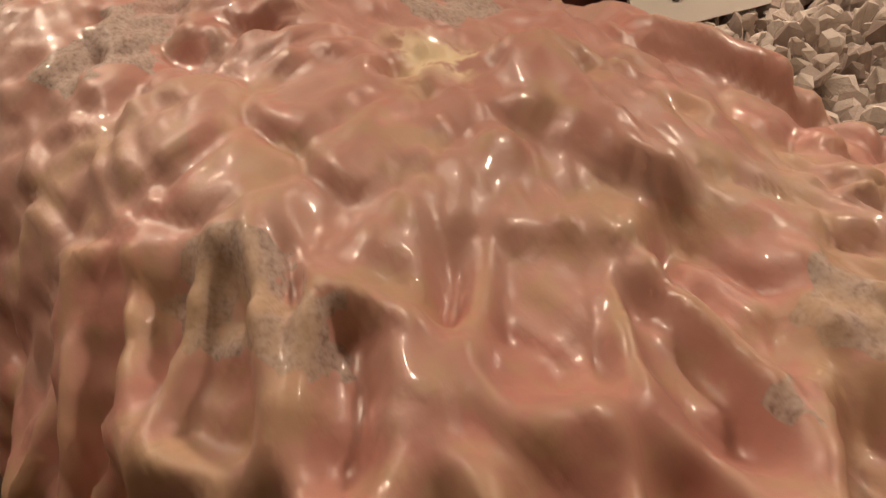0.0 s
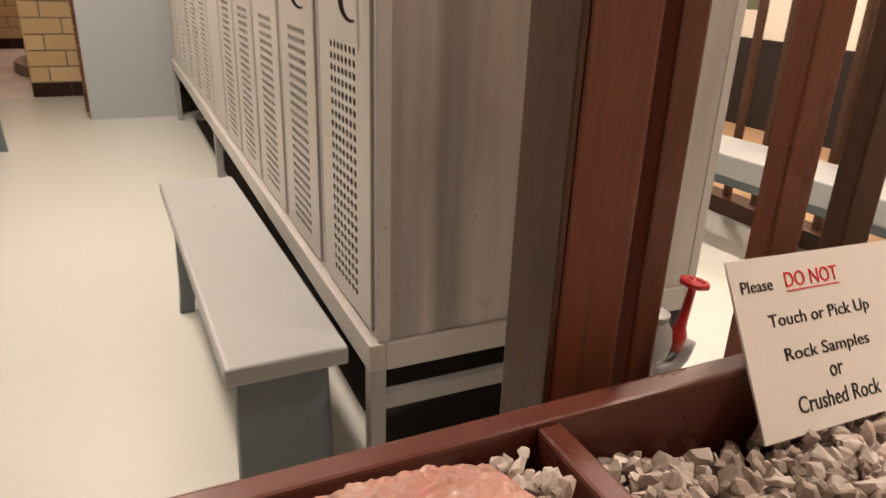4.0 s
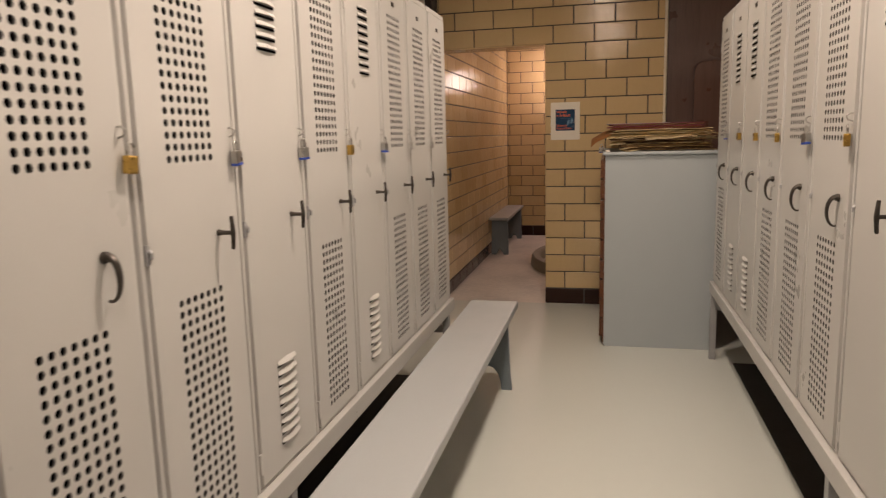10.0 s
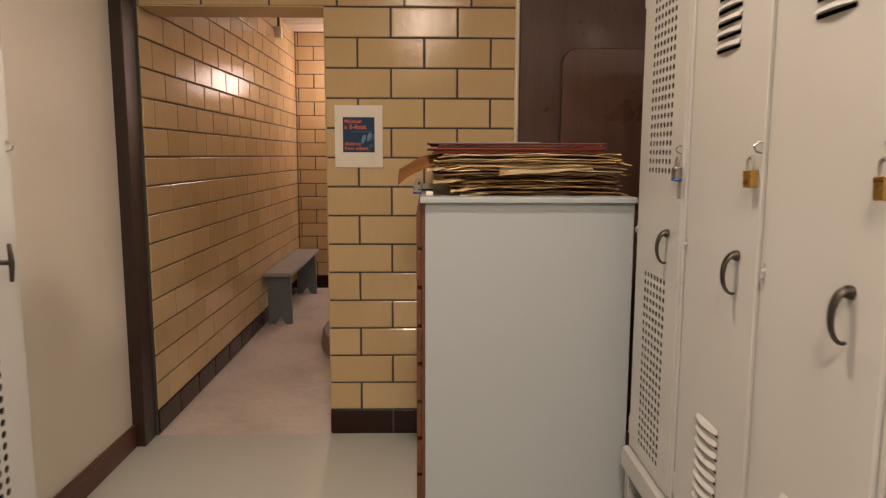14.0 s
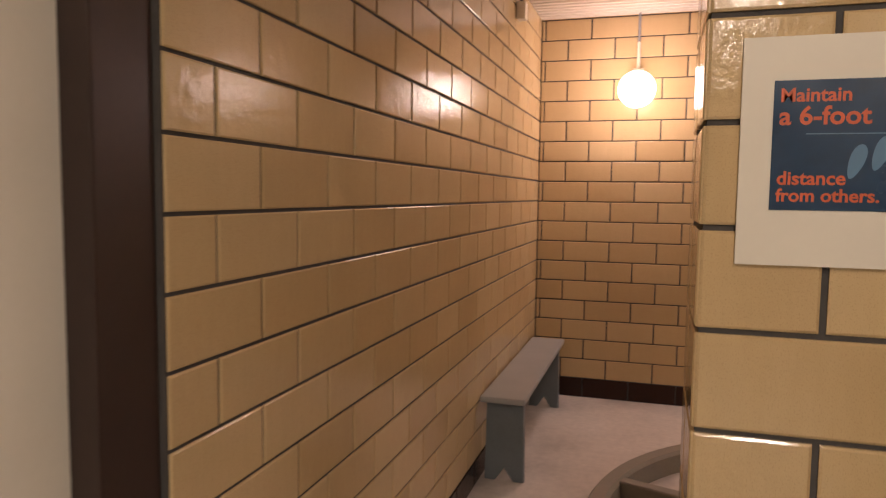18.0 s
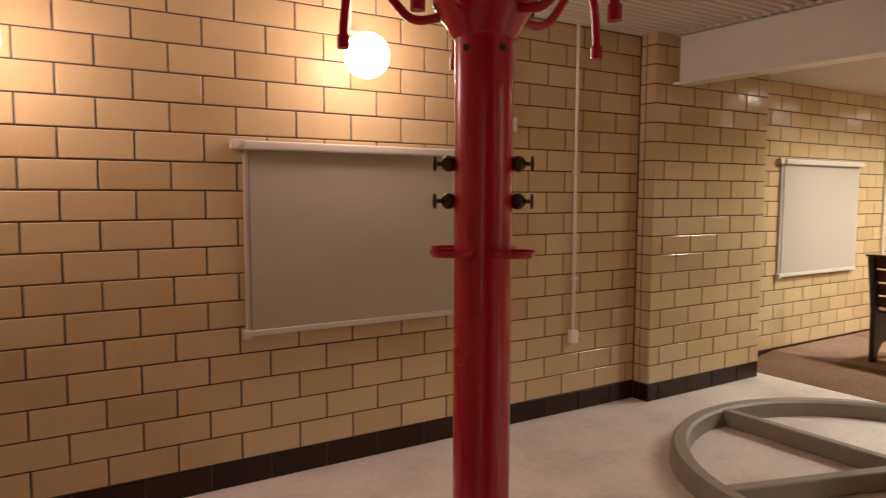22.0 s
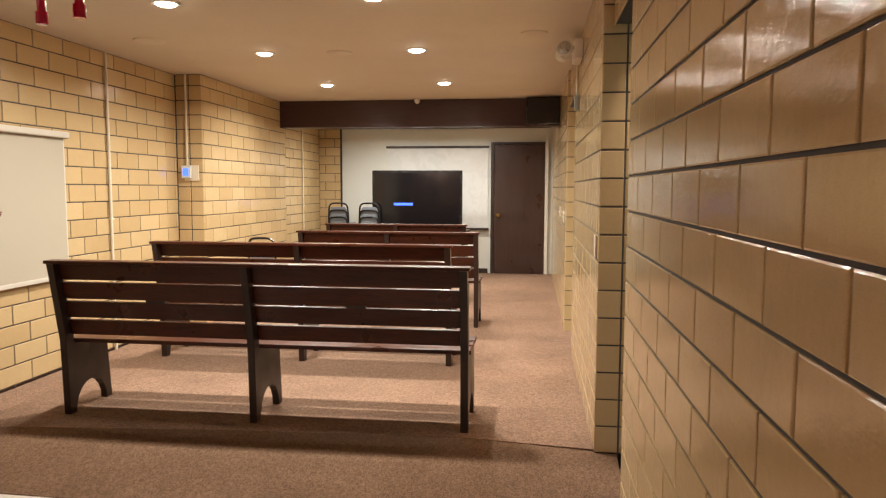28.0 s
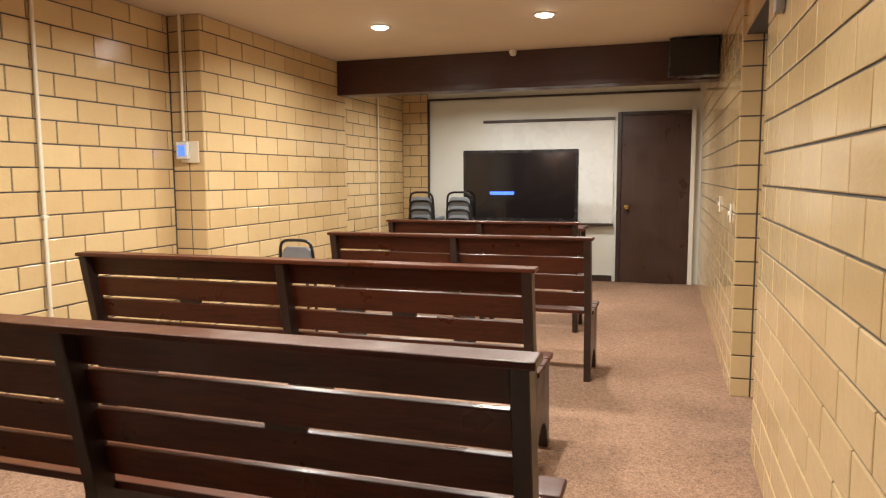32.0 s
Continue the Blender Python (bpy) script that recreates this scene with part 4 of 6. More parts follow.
def padlock(colour):
    body = {"brass": brass, "blue": steel, "steel": steel}[colour]
    say = {"brass": "small brass padlock hanging from a locker", "blue": "small steel padlock with a blue band, on a locker", "steel": "small steel padlock hanging from a locker"}[colour]
    t = thing("padlock", say, "padlock", group="locker padlocks")
    w = 0.0125 if colour == "brass" else 0.0165
    part("lock_body", boxed(-0.008, 0.008, -w, w, -0.030, 0.003, bevel=0.003), body, t)
    if colour == "blue":
        part("band", boxed(-0.0088, 0.0088, -w - 0.0007, w + 0.0007, -0.0315, -0.0245, bevel=0.003), blue_band, t, "blue plastic band")
    bm = tube(bmesh.new(), [(0, -0.009, 0.0), (0, -0.009, 0.016)] + [(0, -0.009 * math.cos(a), 0.016 + 0.010 * math.sin(a)) for a in (math.pi * k / 8 for k in range(1, 8))] + [(0, 0.009, 0.016), (0, 0.009, 0.0)], 0.0028, 8)
    bmesh.ops.recalc_face_normals(bm, faces=bm.faces)
    part("shackle", smooth(bm), steel, t)
    return t


LEFT_X, RIGHT_X = -0.362, 1.095
LEFT_Y, RIGHT_Y = 1.476, 1.125
LEFT_END, RIGHT_END = 5.164, 5.781
BANK_GAP = 0.020   # between the second and the third locker of the west row
LEFT_KINDS = ["holes"] * 4 + ["louvre", "holes", "louvre"] + ["holes"] * 3
LEFT_PULLS = ["bow"] * 3 + ["tee"] * 7
LEFT_LOCKS = ["blue", "blue", "brass", "blue", "blue", "brass", "blue", "steel", "steel", ""]
RIGHT_KINDS = ["holes"] * 5 + ["top_louvre"] + ["holes"] * 3 + ["louvre"] * 2 + ["holes"]
RIGHT_PULLS = ["bow"] * 2 + ["tee"] * 4 + ["bow"] * 6
RIGHT_LOCKS = ["blue", "blue", "steel", "brass", "blue", "brass", "brass", "blue", "brass", "brass", "brass", "blue"]
protos = {}
locks = {}
rng = random.Random(4)
for side, x, y0, y1, kinds, pulls, keys in ((1, LEFT_X, LEFT_Y, LEFT_END, LEFT_KINDS, LEFT_PULLS, LEFT_LOCKS), (-1, RIGHT_X, RIGHT_Y, RIGHT_END, RIGHT_KINDS, RIGHT_PULLS, RIGHT_LOCKS)):
    gap = BANK_GAP if side > 0 else 0.0
    wide = (y1 - y0 - gap) / len(kinds)
    fit = Matrix.Diagonal((1, wide / LOCK_W, 1, 1))
    for i, (kind, pull, key) in enumerate(zip(kinds, pulls, keys)):
        ya = y0 + i * wide + (gap if i > 1 else 0.0)
        m = (pose(x, ya, LOCK_Z0) if side > 0 else pose(x, ya + wide, LOCK_Z0, 0, 0, 180)) @ fit
        if (kind, pull) in protos:
            t = copy_thing(protos[kind, pull], m)
        else:
            t = protos[kind, pull] = locker(kind, pull)
            t.matrix_world = m
        if not key:
            continue
        ly = ya + (wide - 0.022 if side > 0 else 0.030)
        m = pose(x + side * 0.016, ly, LOCK_Z0 + 0.862, rng.uniform(-6, 6), 0, (0 if side > 0 else 180) + rng.uniform(-14, 14))
        if key in locks:
            copy_thing(locks[key], m)
        else:
            locks[key] = padlock(key)
            locks[key].matrix_world = m


def stand(x0, x1, y0, y1, label, legs):
    t = thing("locker_stand", label, "locker stand", (x0 + x1) / 2, (y0 + y1) / 2, 0)
    cx, cy = (x0 + x1) / 2, (y0 + y1) / 2
    for xa in (x0, x1 - 0.035):
        part("rail", boxed(xa - cx, xa + 0.035 - cx, y0 - cy, y1 - cy, LOCK_Z0 - 0.064, LOCK_Z0 - 0.001, bevel=0.003), rail_paint, t)
    for yy in (y0, y1 - 0.035):
        part("cross_rail", boxed(x0 + 0.035 - cx, x1 - 0.035 - cx, yy - cy, yy + 0.035 - cy, LOCK_Z0 - 0.064, LOCK_Z0 - 0.001, bevel=0.003), rail_paint, t)
    for yy in legs:
        for xa in (x0 + 0.002, x1 - 0.037):
            part("leg", boxed(xa - cx, xa + 0.035 - cx, yy - cy, yy + 0.035 - cy, 0, LOCK_Z0 - 0.064, bevel=0.003), stand_paint, t)
        part("stretcher", boxed(x0 + 0.037 - cx, x1 - 0.037 - cx, yy - cy + 0.004, yy + 0.031 - cy, 0.300, 0.337, bevel=0.003), stand_paint, t)
    return t


stand(RIGHT_X - 0.020, RIGHT_X + 0.84, RIGHT_Y - 0.012, RIGHT_END, "grey painted steel stand under the lockers", [RIGHT_Y - 0.010, 3.44, 5.71])
stand(LEFT_X - 0.385, LEFT_X + 0.020, LEFT_Y, LEFT_END, "grey painted steel stand under the lockers", [LEFT_Y, 3.1, 5.02])
# second row of lockers behind, seen by its end panel alone
def end_panel(owner, x0, x1, y):
    part("panel_sheet", boxed(x0, x1, y - 0.004, y - 0.0005, 0, H, bevel=0.001), end_steel, owner)
    for a in (x0, x1 - 0.026):
        part("corner_strip", boxed(a, a + 0.026, y - 0.006, y - 0.0042, 0, H, bevel=0.0008), locker_paint, owner)
    for x in (x0 + 0.014, x0 + 0.21):
        for z in (0.25, 0.78, 1.30):
            part("screw", rod((x, y - 0.004, z), (x, y - 0.0085, z), 0.003, 8), steel, owner)


t = thing("locker_row", "second row of grey lockers with a plain streaked end panel", "locker row", RIGHT_X + 0.615, RIGHT_Y + 2.27, LOCK_Z0)
part("body", boxed(-0.205, 0.215, -2.27, 2.27, 0, H, bevel=0.003), locker_paint, t)
end_panel(t, -0.205, 0.225, -2.27)
t = thing("end_panel", "plain grey steel end panel with vertical streaks on the lockers", "end panel", RIGHT_X, RIGHT_Y, LOCK_Z0)
end_panel(t, 0.0, 0.400, 0.0)


# ---- benches ----
def bench(name, label, x0, x1, y0, y1, top, leg_ys, thick=0.042, leg_mat=bench_leg_paint, notch="vee", rz=0.0):
    cx, cy = (x0 + x1) / 2, (y0 + y1) / 2
    t = thing(name, label, "bench", cx, cy, 0, rz, group="grey benches")
    hw, hl = (x1 - x0) / 2, (y1 - y0) / 2
    part("seat_board", boxed(-hw, hw, -hl, hl, top - thick, top, bevel=0.009, seg=3), bench_paint, t)
    for yy in leg_ys:
        w = hw - 0.012
        z = top - thick
        if notch == "vee":
            out = [(-w, 0), (-0.045, 0), (0, 0.065), (0.045, 0), (w, 0), (w * 0.92, z), (-w * 0.92, z)]
        else:
            out = [(-w, 0), (-w * 0.55, 0.0)] + [(-w * 0.55 * math.cos(a), 0.13 * math.sin(a)) for a in (math.pi * k / 8 for k in range(1, 8))] + [(w * 0.55, 0), (w, 0), (w * 0.93, 0.10), (w * 0.86, z - 0.02), (w, z), (-w, z), (-w * 0.86, z - 0.02), (-w * 0.93, 0.10)]
        bm = slab(out, 0.036, "y", bevel=0.003)
        o = part("leg_board", bm, leg_mat, t)
        o.location = (0, yy - cy - 0.018, 0)
    ys = sorted(leg_ys)
    for a, b in zip(ys, ys[1:]):
        part("stretcher", boxed(-0.018, 0.018, a - cy + 0.02, b - cy - 0.02, top - thick - 0.085, top - thick - 0.002, bevel=0.003), leg_mat, t)
    return t


bench("bench", "long grey painted wooden bench with worn top, between the lockers", -0.26, 0.005, 1.25, 5.225, 0.440, [1.5, 3.21, 5.03], notch="arch")
bench("bench", "short grey painted wooden bench with chipped edges, beside the lockers", 0.780, 1.026, 1.135, 2.440, 0.459, [1.21, 2.35], notch="arch", rz=1.2)
bench("bench", "grey painted wooden bench against the tiled shower wall", -0.822, -0.605, 9.18, 10.645, 0.430, [9.27, 10.52], thick=0.03)

# ---- plan file cabinet and what lies on it ----
CX0, CX1, CY0, CY1, CZ = 0.460, 1.123, 5.892, 6.985, 1.227
t = thing("plan_cabinet", "blue-grey painted plan cabinet with wooden drawers and brass knobs", "cabinet", (CX0 + CX1) / 2, (CY0 + CY1) / 2, 0)
ox, oy = (CX0 + CX1) / 2, (CY0 + CY1) / 2
part("body", boxed(CX0 + 0.004 - ox, CX1 - ox, CY0 + 0.004 - oy, CY1 - oy, 0.0, CZ - 0.018, bevel=0.003), cabinet_paint, t)
part("top", boxed(CX0 - 0.012 - ox, CX1 + 0.004 - ox, CY0 - 0.016 - oy, CY1 - oy, CZ - 0.018, CZ, bevel=0.004), cabinet_paint, t)
rows = 9
dh = (CZ - 0.03 - 0.06) / rows
part("drawer_frame", boxed(CX0 - 0.006 - ox, CX0 + 0.0035 - ox, CY0 + 0.01 - oy, CY1 - 0.005 - oy, 0.02, CZ - 0.020), drawer_wood, t)
for i in range(rows):
    z0 = 0.05 + i * dh
    d = part("drawer", boxed(CX0 - 0.024 - ox, CX0 - 0.0062 - ox, CY0 + 0.03 - oy, CY1 - 0.03 - oy, z0 + 0.006, z0 + dh - 0.006, bevel=0.003), drawer_wood, t)
    for yy in (CY0 + 0.22, CY1 - 0.18):
        bm = lathe([(0.006, 0), (0.006, 0.008), (0.015, 0.012), (0.017, 0.020), (0.011, 0.027), (0.0, 0.029)], 14)
        o = part("knob", bm, brass, d, "brass knob")
        o.matrix_world = pose(CX0 - 0.024, yy, z0 + dh / 2, 0, -90, 0)

rng = random.Random(11)


def sheet_stack(name, label, cat, x0, x1, y0, y1, z0, z1, n, mats, skew=6.0):
    t = thing(name, label, cat, (x0 + x1) / 2, (y0 + y1) / 2, z0)
    dz = (z1 - z0) / n
    for i in range(n):
        w, d = (x1 - x0) * rng.uniform(0.86, 1.0) / 2, (y1 - y0) * rng.uniform(0.90, 1.0) / 2
        bm = bmesh.new()
        nx = 14
        cols = []
        ph = rng.uniform(0, 6)
        for k in range(nx + 1):
            xx = -w + 2 * w * k / nx
            sag = 0.004 * math.sin(k * 0.9 + ph) + 0.002 * math.sin(k * 2.3 + ph * 2)
            edge = -0.006 * (abs(k - nx / 2) / (nx / 2)) ** 6 * rng.uniform(0, 2)
            cols.append([bm.verts.new((xx, -d + rng.uniform(-0.008, 0.008), sag * 0.5 + edge)), bm.verts.new((xx, d, 0)), bm.verts.new((xx, -d + rng.uniform(-0.008, 0.004), sag * 0.5 + edge + dz * 0.96)), bm.verts.new((xx, d, dz * 0.96))])
        for a, b in zip(cols, cols[1:]):
            bm.faces.new((a[2], b[2], b[3], a[3]))
            bm.faces.new((a[0], a[1], b[1], b[0]))
            bm.faces.new((a[0], b[0], b[2], a[2]))
            bm.faces.new((a[1], a[3], b[3], b[1]))
        bm.faces.new((cols[0][0], cols[0][2], cols[0][3], cols[0][1]))
        bm.faces.new((cols[-1][0], cols[-1][1], cols[-1][3], cols[-1][2]))
        bmesh.ops.recalc_face_normals(bm, faces=bm.faces)
        o = part("sheet", bm, rng.choice(mats), t)
        o.location = (rng.uniform(-0.02, 0.02), rng.uniform(-0.012, 0.012), i * dz)
        o.rotation_euler = (radians(rng.uniform(-0.4, 0.4)), radians(rng.uniform(-0.5, 0.5)), radians(rng.uniform(-skew, skew) * 0.6))
    return t


sheet_stack("paper_stack", "stack of dark brown old maps at the bottom of the pile", "paper stack", 0.550, 1.115, 5.965, 6.92, CZ + 0.003, CZ + 0.060, 16, (paper_dark, paper_dark, paper_dark, paper), 2.5)
sheet_stack("paper_stack", "stack of yellowed loose papers lying on the brown maps", "paper stack", 0.490, 1.125, 5.955, 6.90, CZ + 0.064, CZ + 0.132, 20, (paper, paper_light, paper_light, paper_light, paper, paper_dark), 2.5)


def drooping(name, label, cat, x, y, z, wx, wy, drop, side, mat, thick=0.0012):
    """A sheet that lies flat at the back and sags over the pile's edge in front; side: how far its left end sags too."""
    t = thing(name, label, cat, x, y, z)
    bm = bmesh.new()
    nx, ny = 12, 10
    g = []
    for i in range(nx + 1):
        for j in range(ny + 1):
            a, b = i / nx, j / ny
            f = (1 - b) ** 2
            g.append(bm.verts.new((wx * (a - 0.5), wy * (b - 1) * (1 - 0.25 * f), -drop * f * (1 - 0.35 * a) - side * (1 - a) ** 2 + 0.002 * math.sin(a * 9 + b * 3))))
    for i in range(nx):
        for j in range(ny):
            k = i * (ny + 1) + j
            bm.faces.new((g[k], g[k + ny + 1], g[k + ny + 2], g[k + 1]))
    bmesh.ops.solidify(bm, geom=list(bm.faces), thickness=thick)
    part("flap", smooth(bm), mat, t)


drooping("map_sheet", "wide cream paper sheet hanging over the pile's front", "paper sheet", 0.85, 6.04, CZ + 0.112, 0.30, 0.125, 0.042, 0.006, paper_light)
drooping("envelope", "brown kraft envelope drooping over the cabinet edge", "envelope", 0.450, 6.20, CZ + 0.136, 0.150, 0.27, 0.050, 0.055, envelope_mat, 0.003)
for x, w, z in ((0.54, 0.10, 0.050), (0.58, 0.07, 0.022), (0.50, 0.06, 0.088), (0.62, 0.09, 0.008)):
    drooping("paper_scrap", "small torn cream paper corner sticking out of the pile", "paper sheet", x, 5.99, CZ + z + 0.004, w, 0.06, 0.010, 0.006, paper_light, 0.0008)
for z0, dx, dy, edge, lbl in ((0.136, 0.0, 0.0, envelope_mat, "flat dark red cloth-bound folder on the papers"), (0.153, 0.012, 0.03, paper_light, "thin dark red folder with a pale page edge")):
    t = thing("binder", lbl, "folder", 0.77 + dx, 6.33 + dy, CZ + z0, group="red folders")
    part("cover", boxed(-0.30, 0.27, -0.36, 0.30, 0.0115, 0.0155, bevel=0.0015), binder_red, t)
    part("back_cover", boxed(-0.28, 0.27, -0.35, 0.30, 0.0, 0.004, bevel=0.0015), binder_red, t)
    part("page_block", boxed(-0.272, 0.262, -0.34, 0.29, 0.0042, 0.0113, bevel=0.001), edge, t)
t = thing("loose_cover", "pale grey card lying on the red folders", "card", 0.66, 6.36, CZ + 0.170)
part("card_sheet", boxed(-0.19, 0.19, -0.28, 0.24, 0.0, 0.003, bevel=0.001), pipe_grey, t)
t = thing("eraser", "small white eraser on the cabinet top", "eraser", 0.478, 5.985, CZ)
part("block", boxed(-0.012, 0.012, -0.010, 0.010, 0.0, 0.013, bevel=0.003), poster_white, t)
t = thing("hasp", "dark steel hasp at the cabinet's top edge", "hasp", 0.462, 6.33, CZ)
part("hasp_plate", boxed(-0.026, 0.03, -0.012, 0.012, 0.0, 0.004, bevel=0.001), dark_steel, t)
part("hasp_eye", boxed(-0.026, -0.016, -0.004, 0.004, 0.004, 0.030, bevel=0.002), dark_steel, t)
copy_thing(locks["blue"], pose(0.436, 6.33, CZ + 0.018, 0, 0, 80))

# leaning table top behind the cabinet
t = thing("table_top", "folded brown laminate table top leaning against the panel wall", "table top", 1.50, 6.93, 0.45)
out = []
hw, hh, r = 0.42, 1.385, 0.07
for cx_, cz_, a0 in ((hw - r, hh - r, 0), (-hw + r, hh - r, 90), (-hw + r, r, 180), (hw - r, r, 270)):
    out += [(cx_ + r * math.cos(radians(a0 + 15 * k)), cz_ + r * math.sin(radians(a0 + 15 * k))) for k in range(7)]
part("board", slab(out, 0.03, "y", bevel=0.003), laminate, t)
part("edge_band", slab([(x * 1.004, (z - hh / 2) * 1.0015 + hh / 2) for x, z in out], 0.018, "y", bevel=0.002), dark_trim, t).location = (0, 0.006, 0)

# ---- poster on the partition ----
t = thing("poster", "white card poster with a dark blue distancing notice", "poster", 0.155, 6.996, 1.441)
part("card", boxed(-0.110, 0.110, -0.003, 0.003, -0.142, 0.142), poster_white, t)
part("print_field", boxed(-0.073, 0.073, -0.0042, -0.0031, -0.072, 0.088), poster_blue, t, "dark blue printed square")
for words, size, z in (("Maintain", 0.0235, 0.062), ("a 6-foot", 0.0315, 0.034), ("distance", 0.0235, -0.040), ("from others.", 0.0225, -0.061)):
    o = part_of("letters", lettering(words, size, align="LEFT", bold=0.022), poster_orange, t, "orange lettering")
    o.matrix_basis = pose(-0.066, -0.0046, z, 90, 0, 0)
part("dash_line", boxed(-0.035, 0.060, -0.0047, -0.0043, 0.0215, 0.0228), print_pale, t)
for dx, dz, rot in ((0.022, -0.012, 18), (0.048, -0.002, 18)):
    out = [(0.0085 * math.cos(a) * (1 + 0.25 * math.sin(a)), 0.022 * math.sin(a)) for a in (2 * math.pi * k / 18 for k in range(18))]
    o = part("footprint", slab(out, 0.0004, "y"), print_pale, t)
    o.matrix_basis = pose(dx, -0.0048, dz, 0, rot, 0)

# white pipe at the partition's end
def conduit(x, y, z0, z1, r, label, box_at=None):
    t = thing("conduit", label, "conduit", x, y, z0)
    part("pipe", rod((0, 0, 0), (0, 0, z1 - z0), r), conduit_paint, t)
    if box_at:
        part("outlet_box", boxed(-0.028, 0.028, -0.022, 0.02, -0.075, 0.01, bevel=0.004), white_paint, t)
    for z in (0.35, 1.05):
        if z0 + z < z1:
            part("clip", boxed(-r - 0.006, r + 0.006, -r - 0.002, r, z, z + 0.018, bevel=0.002), conduit_paint, t)
    return t


conduit(0.882, 6.985, 0.0, LOCKER_Z, 0.011, "cream painted pipe at the end of the tiled partition")
conduit(3.09, NORTH - 0.016, 0.55, SHOWER_Z, 0.011, "cream painted conduit with an outlet box on the tiles", True)
conduit(2.55, NORTH - 0.016, 1.92, SHOWER_Z, 0.010, "short cream painted conduit with a lamp box on the tiles", True)
conduit(7.505, ROOM_N - 0.016, CARPET_Z, ROOM_Z, 0.011, "cream painted conduit on the lecture room tiles")
conduit(12.2, ROOM_N - 0.016, CARPET_Z, ROOM_Z, 0.011, "cream painted conduit on the lecture room tiles")


# ---- roller blinds ----
def blind(x0, x1, z0, z1, y, label):
    w = x1 - x0
    t = thing("roller_blind", label, "roller blind", (x0 + x1) / 2, y, z0, group="roller blinds")
    part("cloth", boxed(-w / 2 + 0.03, w / 2 - 0.03, -0.03, -0.027, 0.01, z1 - z0 - 0.02), blind_cloth, t)
    part("roller_case", boxed(-w / 2, w / 2, -0.065, -0.001, z1 - z0 - 0.045, z1 - z0, bevel=0.012, seg=3), blind_bar, t)
    part("bottom_bar", boxed(-w / 2 + 0.015, w / 2 - 0.015, -0.036, -0.018, -0.008, 0.022, bevel=0.005), blind_bar, t)
    for s in (-1, 1):
        part("side_guide", boxed(s * (w / 2 - 0.018) - 0.012, s * (w / 2 - 0.018) + 0.012, -0.022, -0.001, 0.0, z1 - z0 - 0.045, bevel=0.003), blind_bar, t)
    part("bracket", boxed(-w / 2 - 0.055, -w / 2 + 0.002, -0.05, -0.001, z1 - z0 - 0.042, z1 - z0 + 0.004, bevel=0.005), blind_bar, t)
    part("foot_clip", boxed(-w / 2 - 0.012, -w / 2 + 0.022, -0.045, -0.001, -0.02, 0.026, bevel=0.005), blind_bar, t)
    return t


blind(0.895, 2.14, 0.765, 1.72, NORTH - 0.002, "drawn grey-beige roller blind over a shower room window")
blind(5.66, 6.97, 0.745, 1.775, ROOM_N - 0.002, "drawn grey-beige roller blind over a lecture room window")


t = thing("outlet_box", "cream outlet box with a dark sleeve under the metal deck", "outlet box", -0.829, 9.95, 2.40)
part("box_body", boxed(0.0, 0.05, -0.035, 0.035, -0.045, 0.05, bevel=0.006), conduit_paint, t)
part("sleeve", rod((0.022, 0, 0.05), (0.022, 0, SHOWER_Z - 2.40 + 0.01), 0.011), black_plastic, t, "dark cable sleeve")

# ---- shower columns and basins ----
def arc(points, steps=6):
    """Rounds a polyline."""
    out = [Vector(points[0])]
    for a, b, c in zip(points, points[1:], points[2:]):
        a, b, c = Vector(a), Vector(b), Vector(c)
        p, q = a.lerp(b, 0.5), b.lerp(c, 0.5)
        out += [p.lerp(b, s / steps).lerp(b.lerp(q, s / steps), s / steps) for s in range(steps + 1)]
    out.append(Vector(points[-1]))
    return out


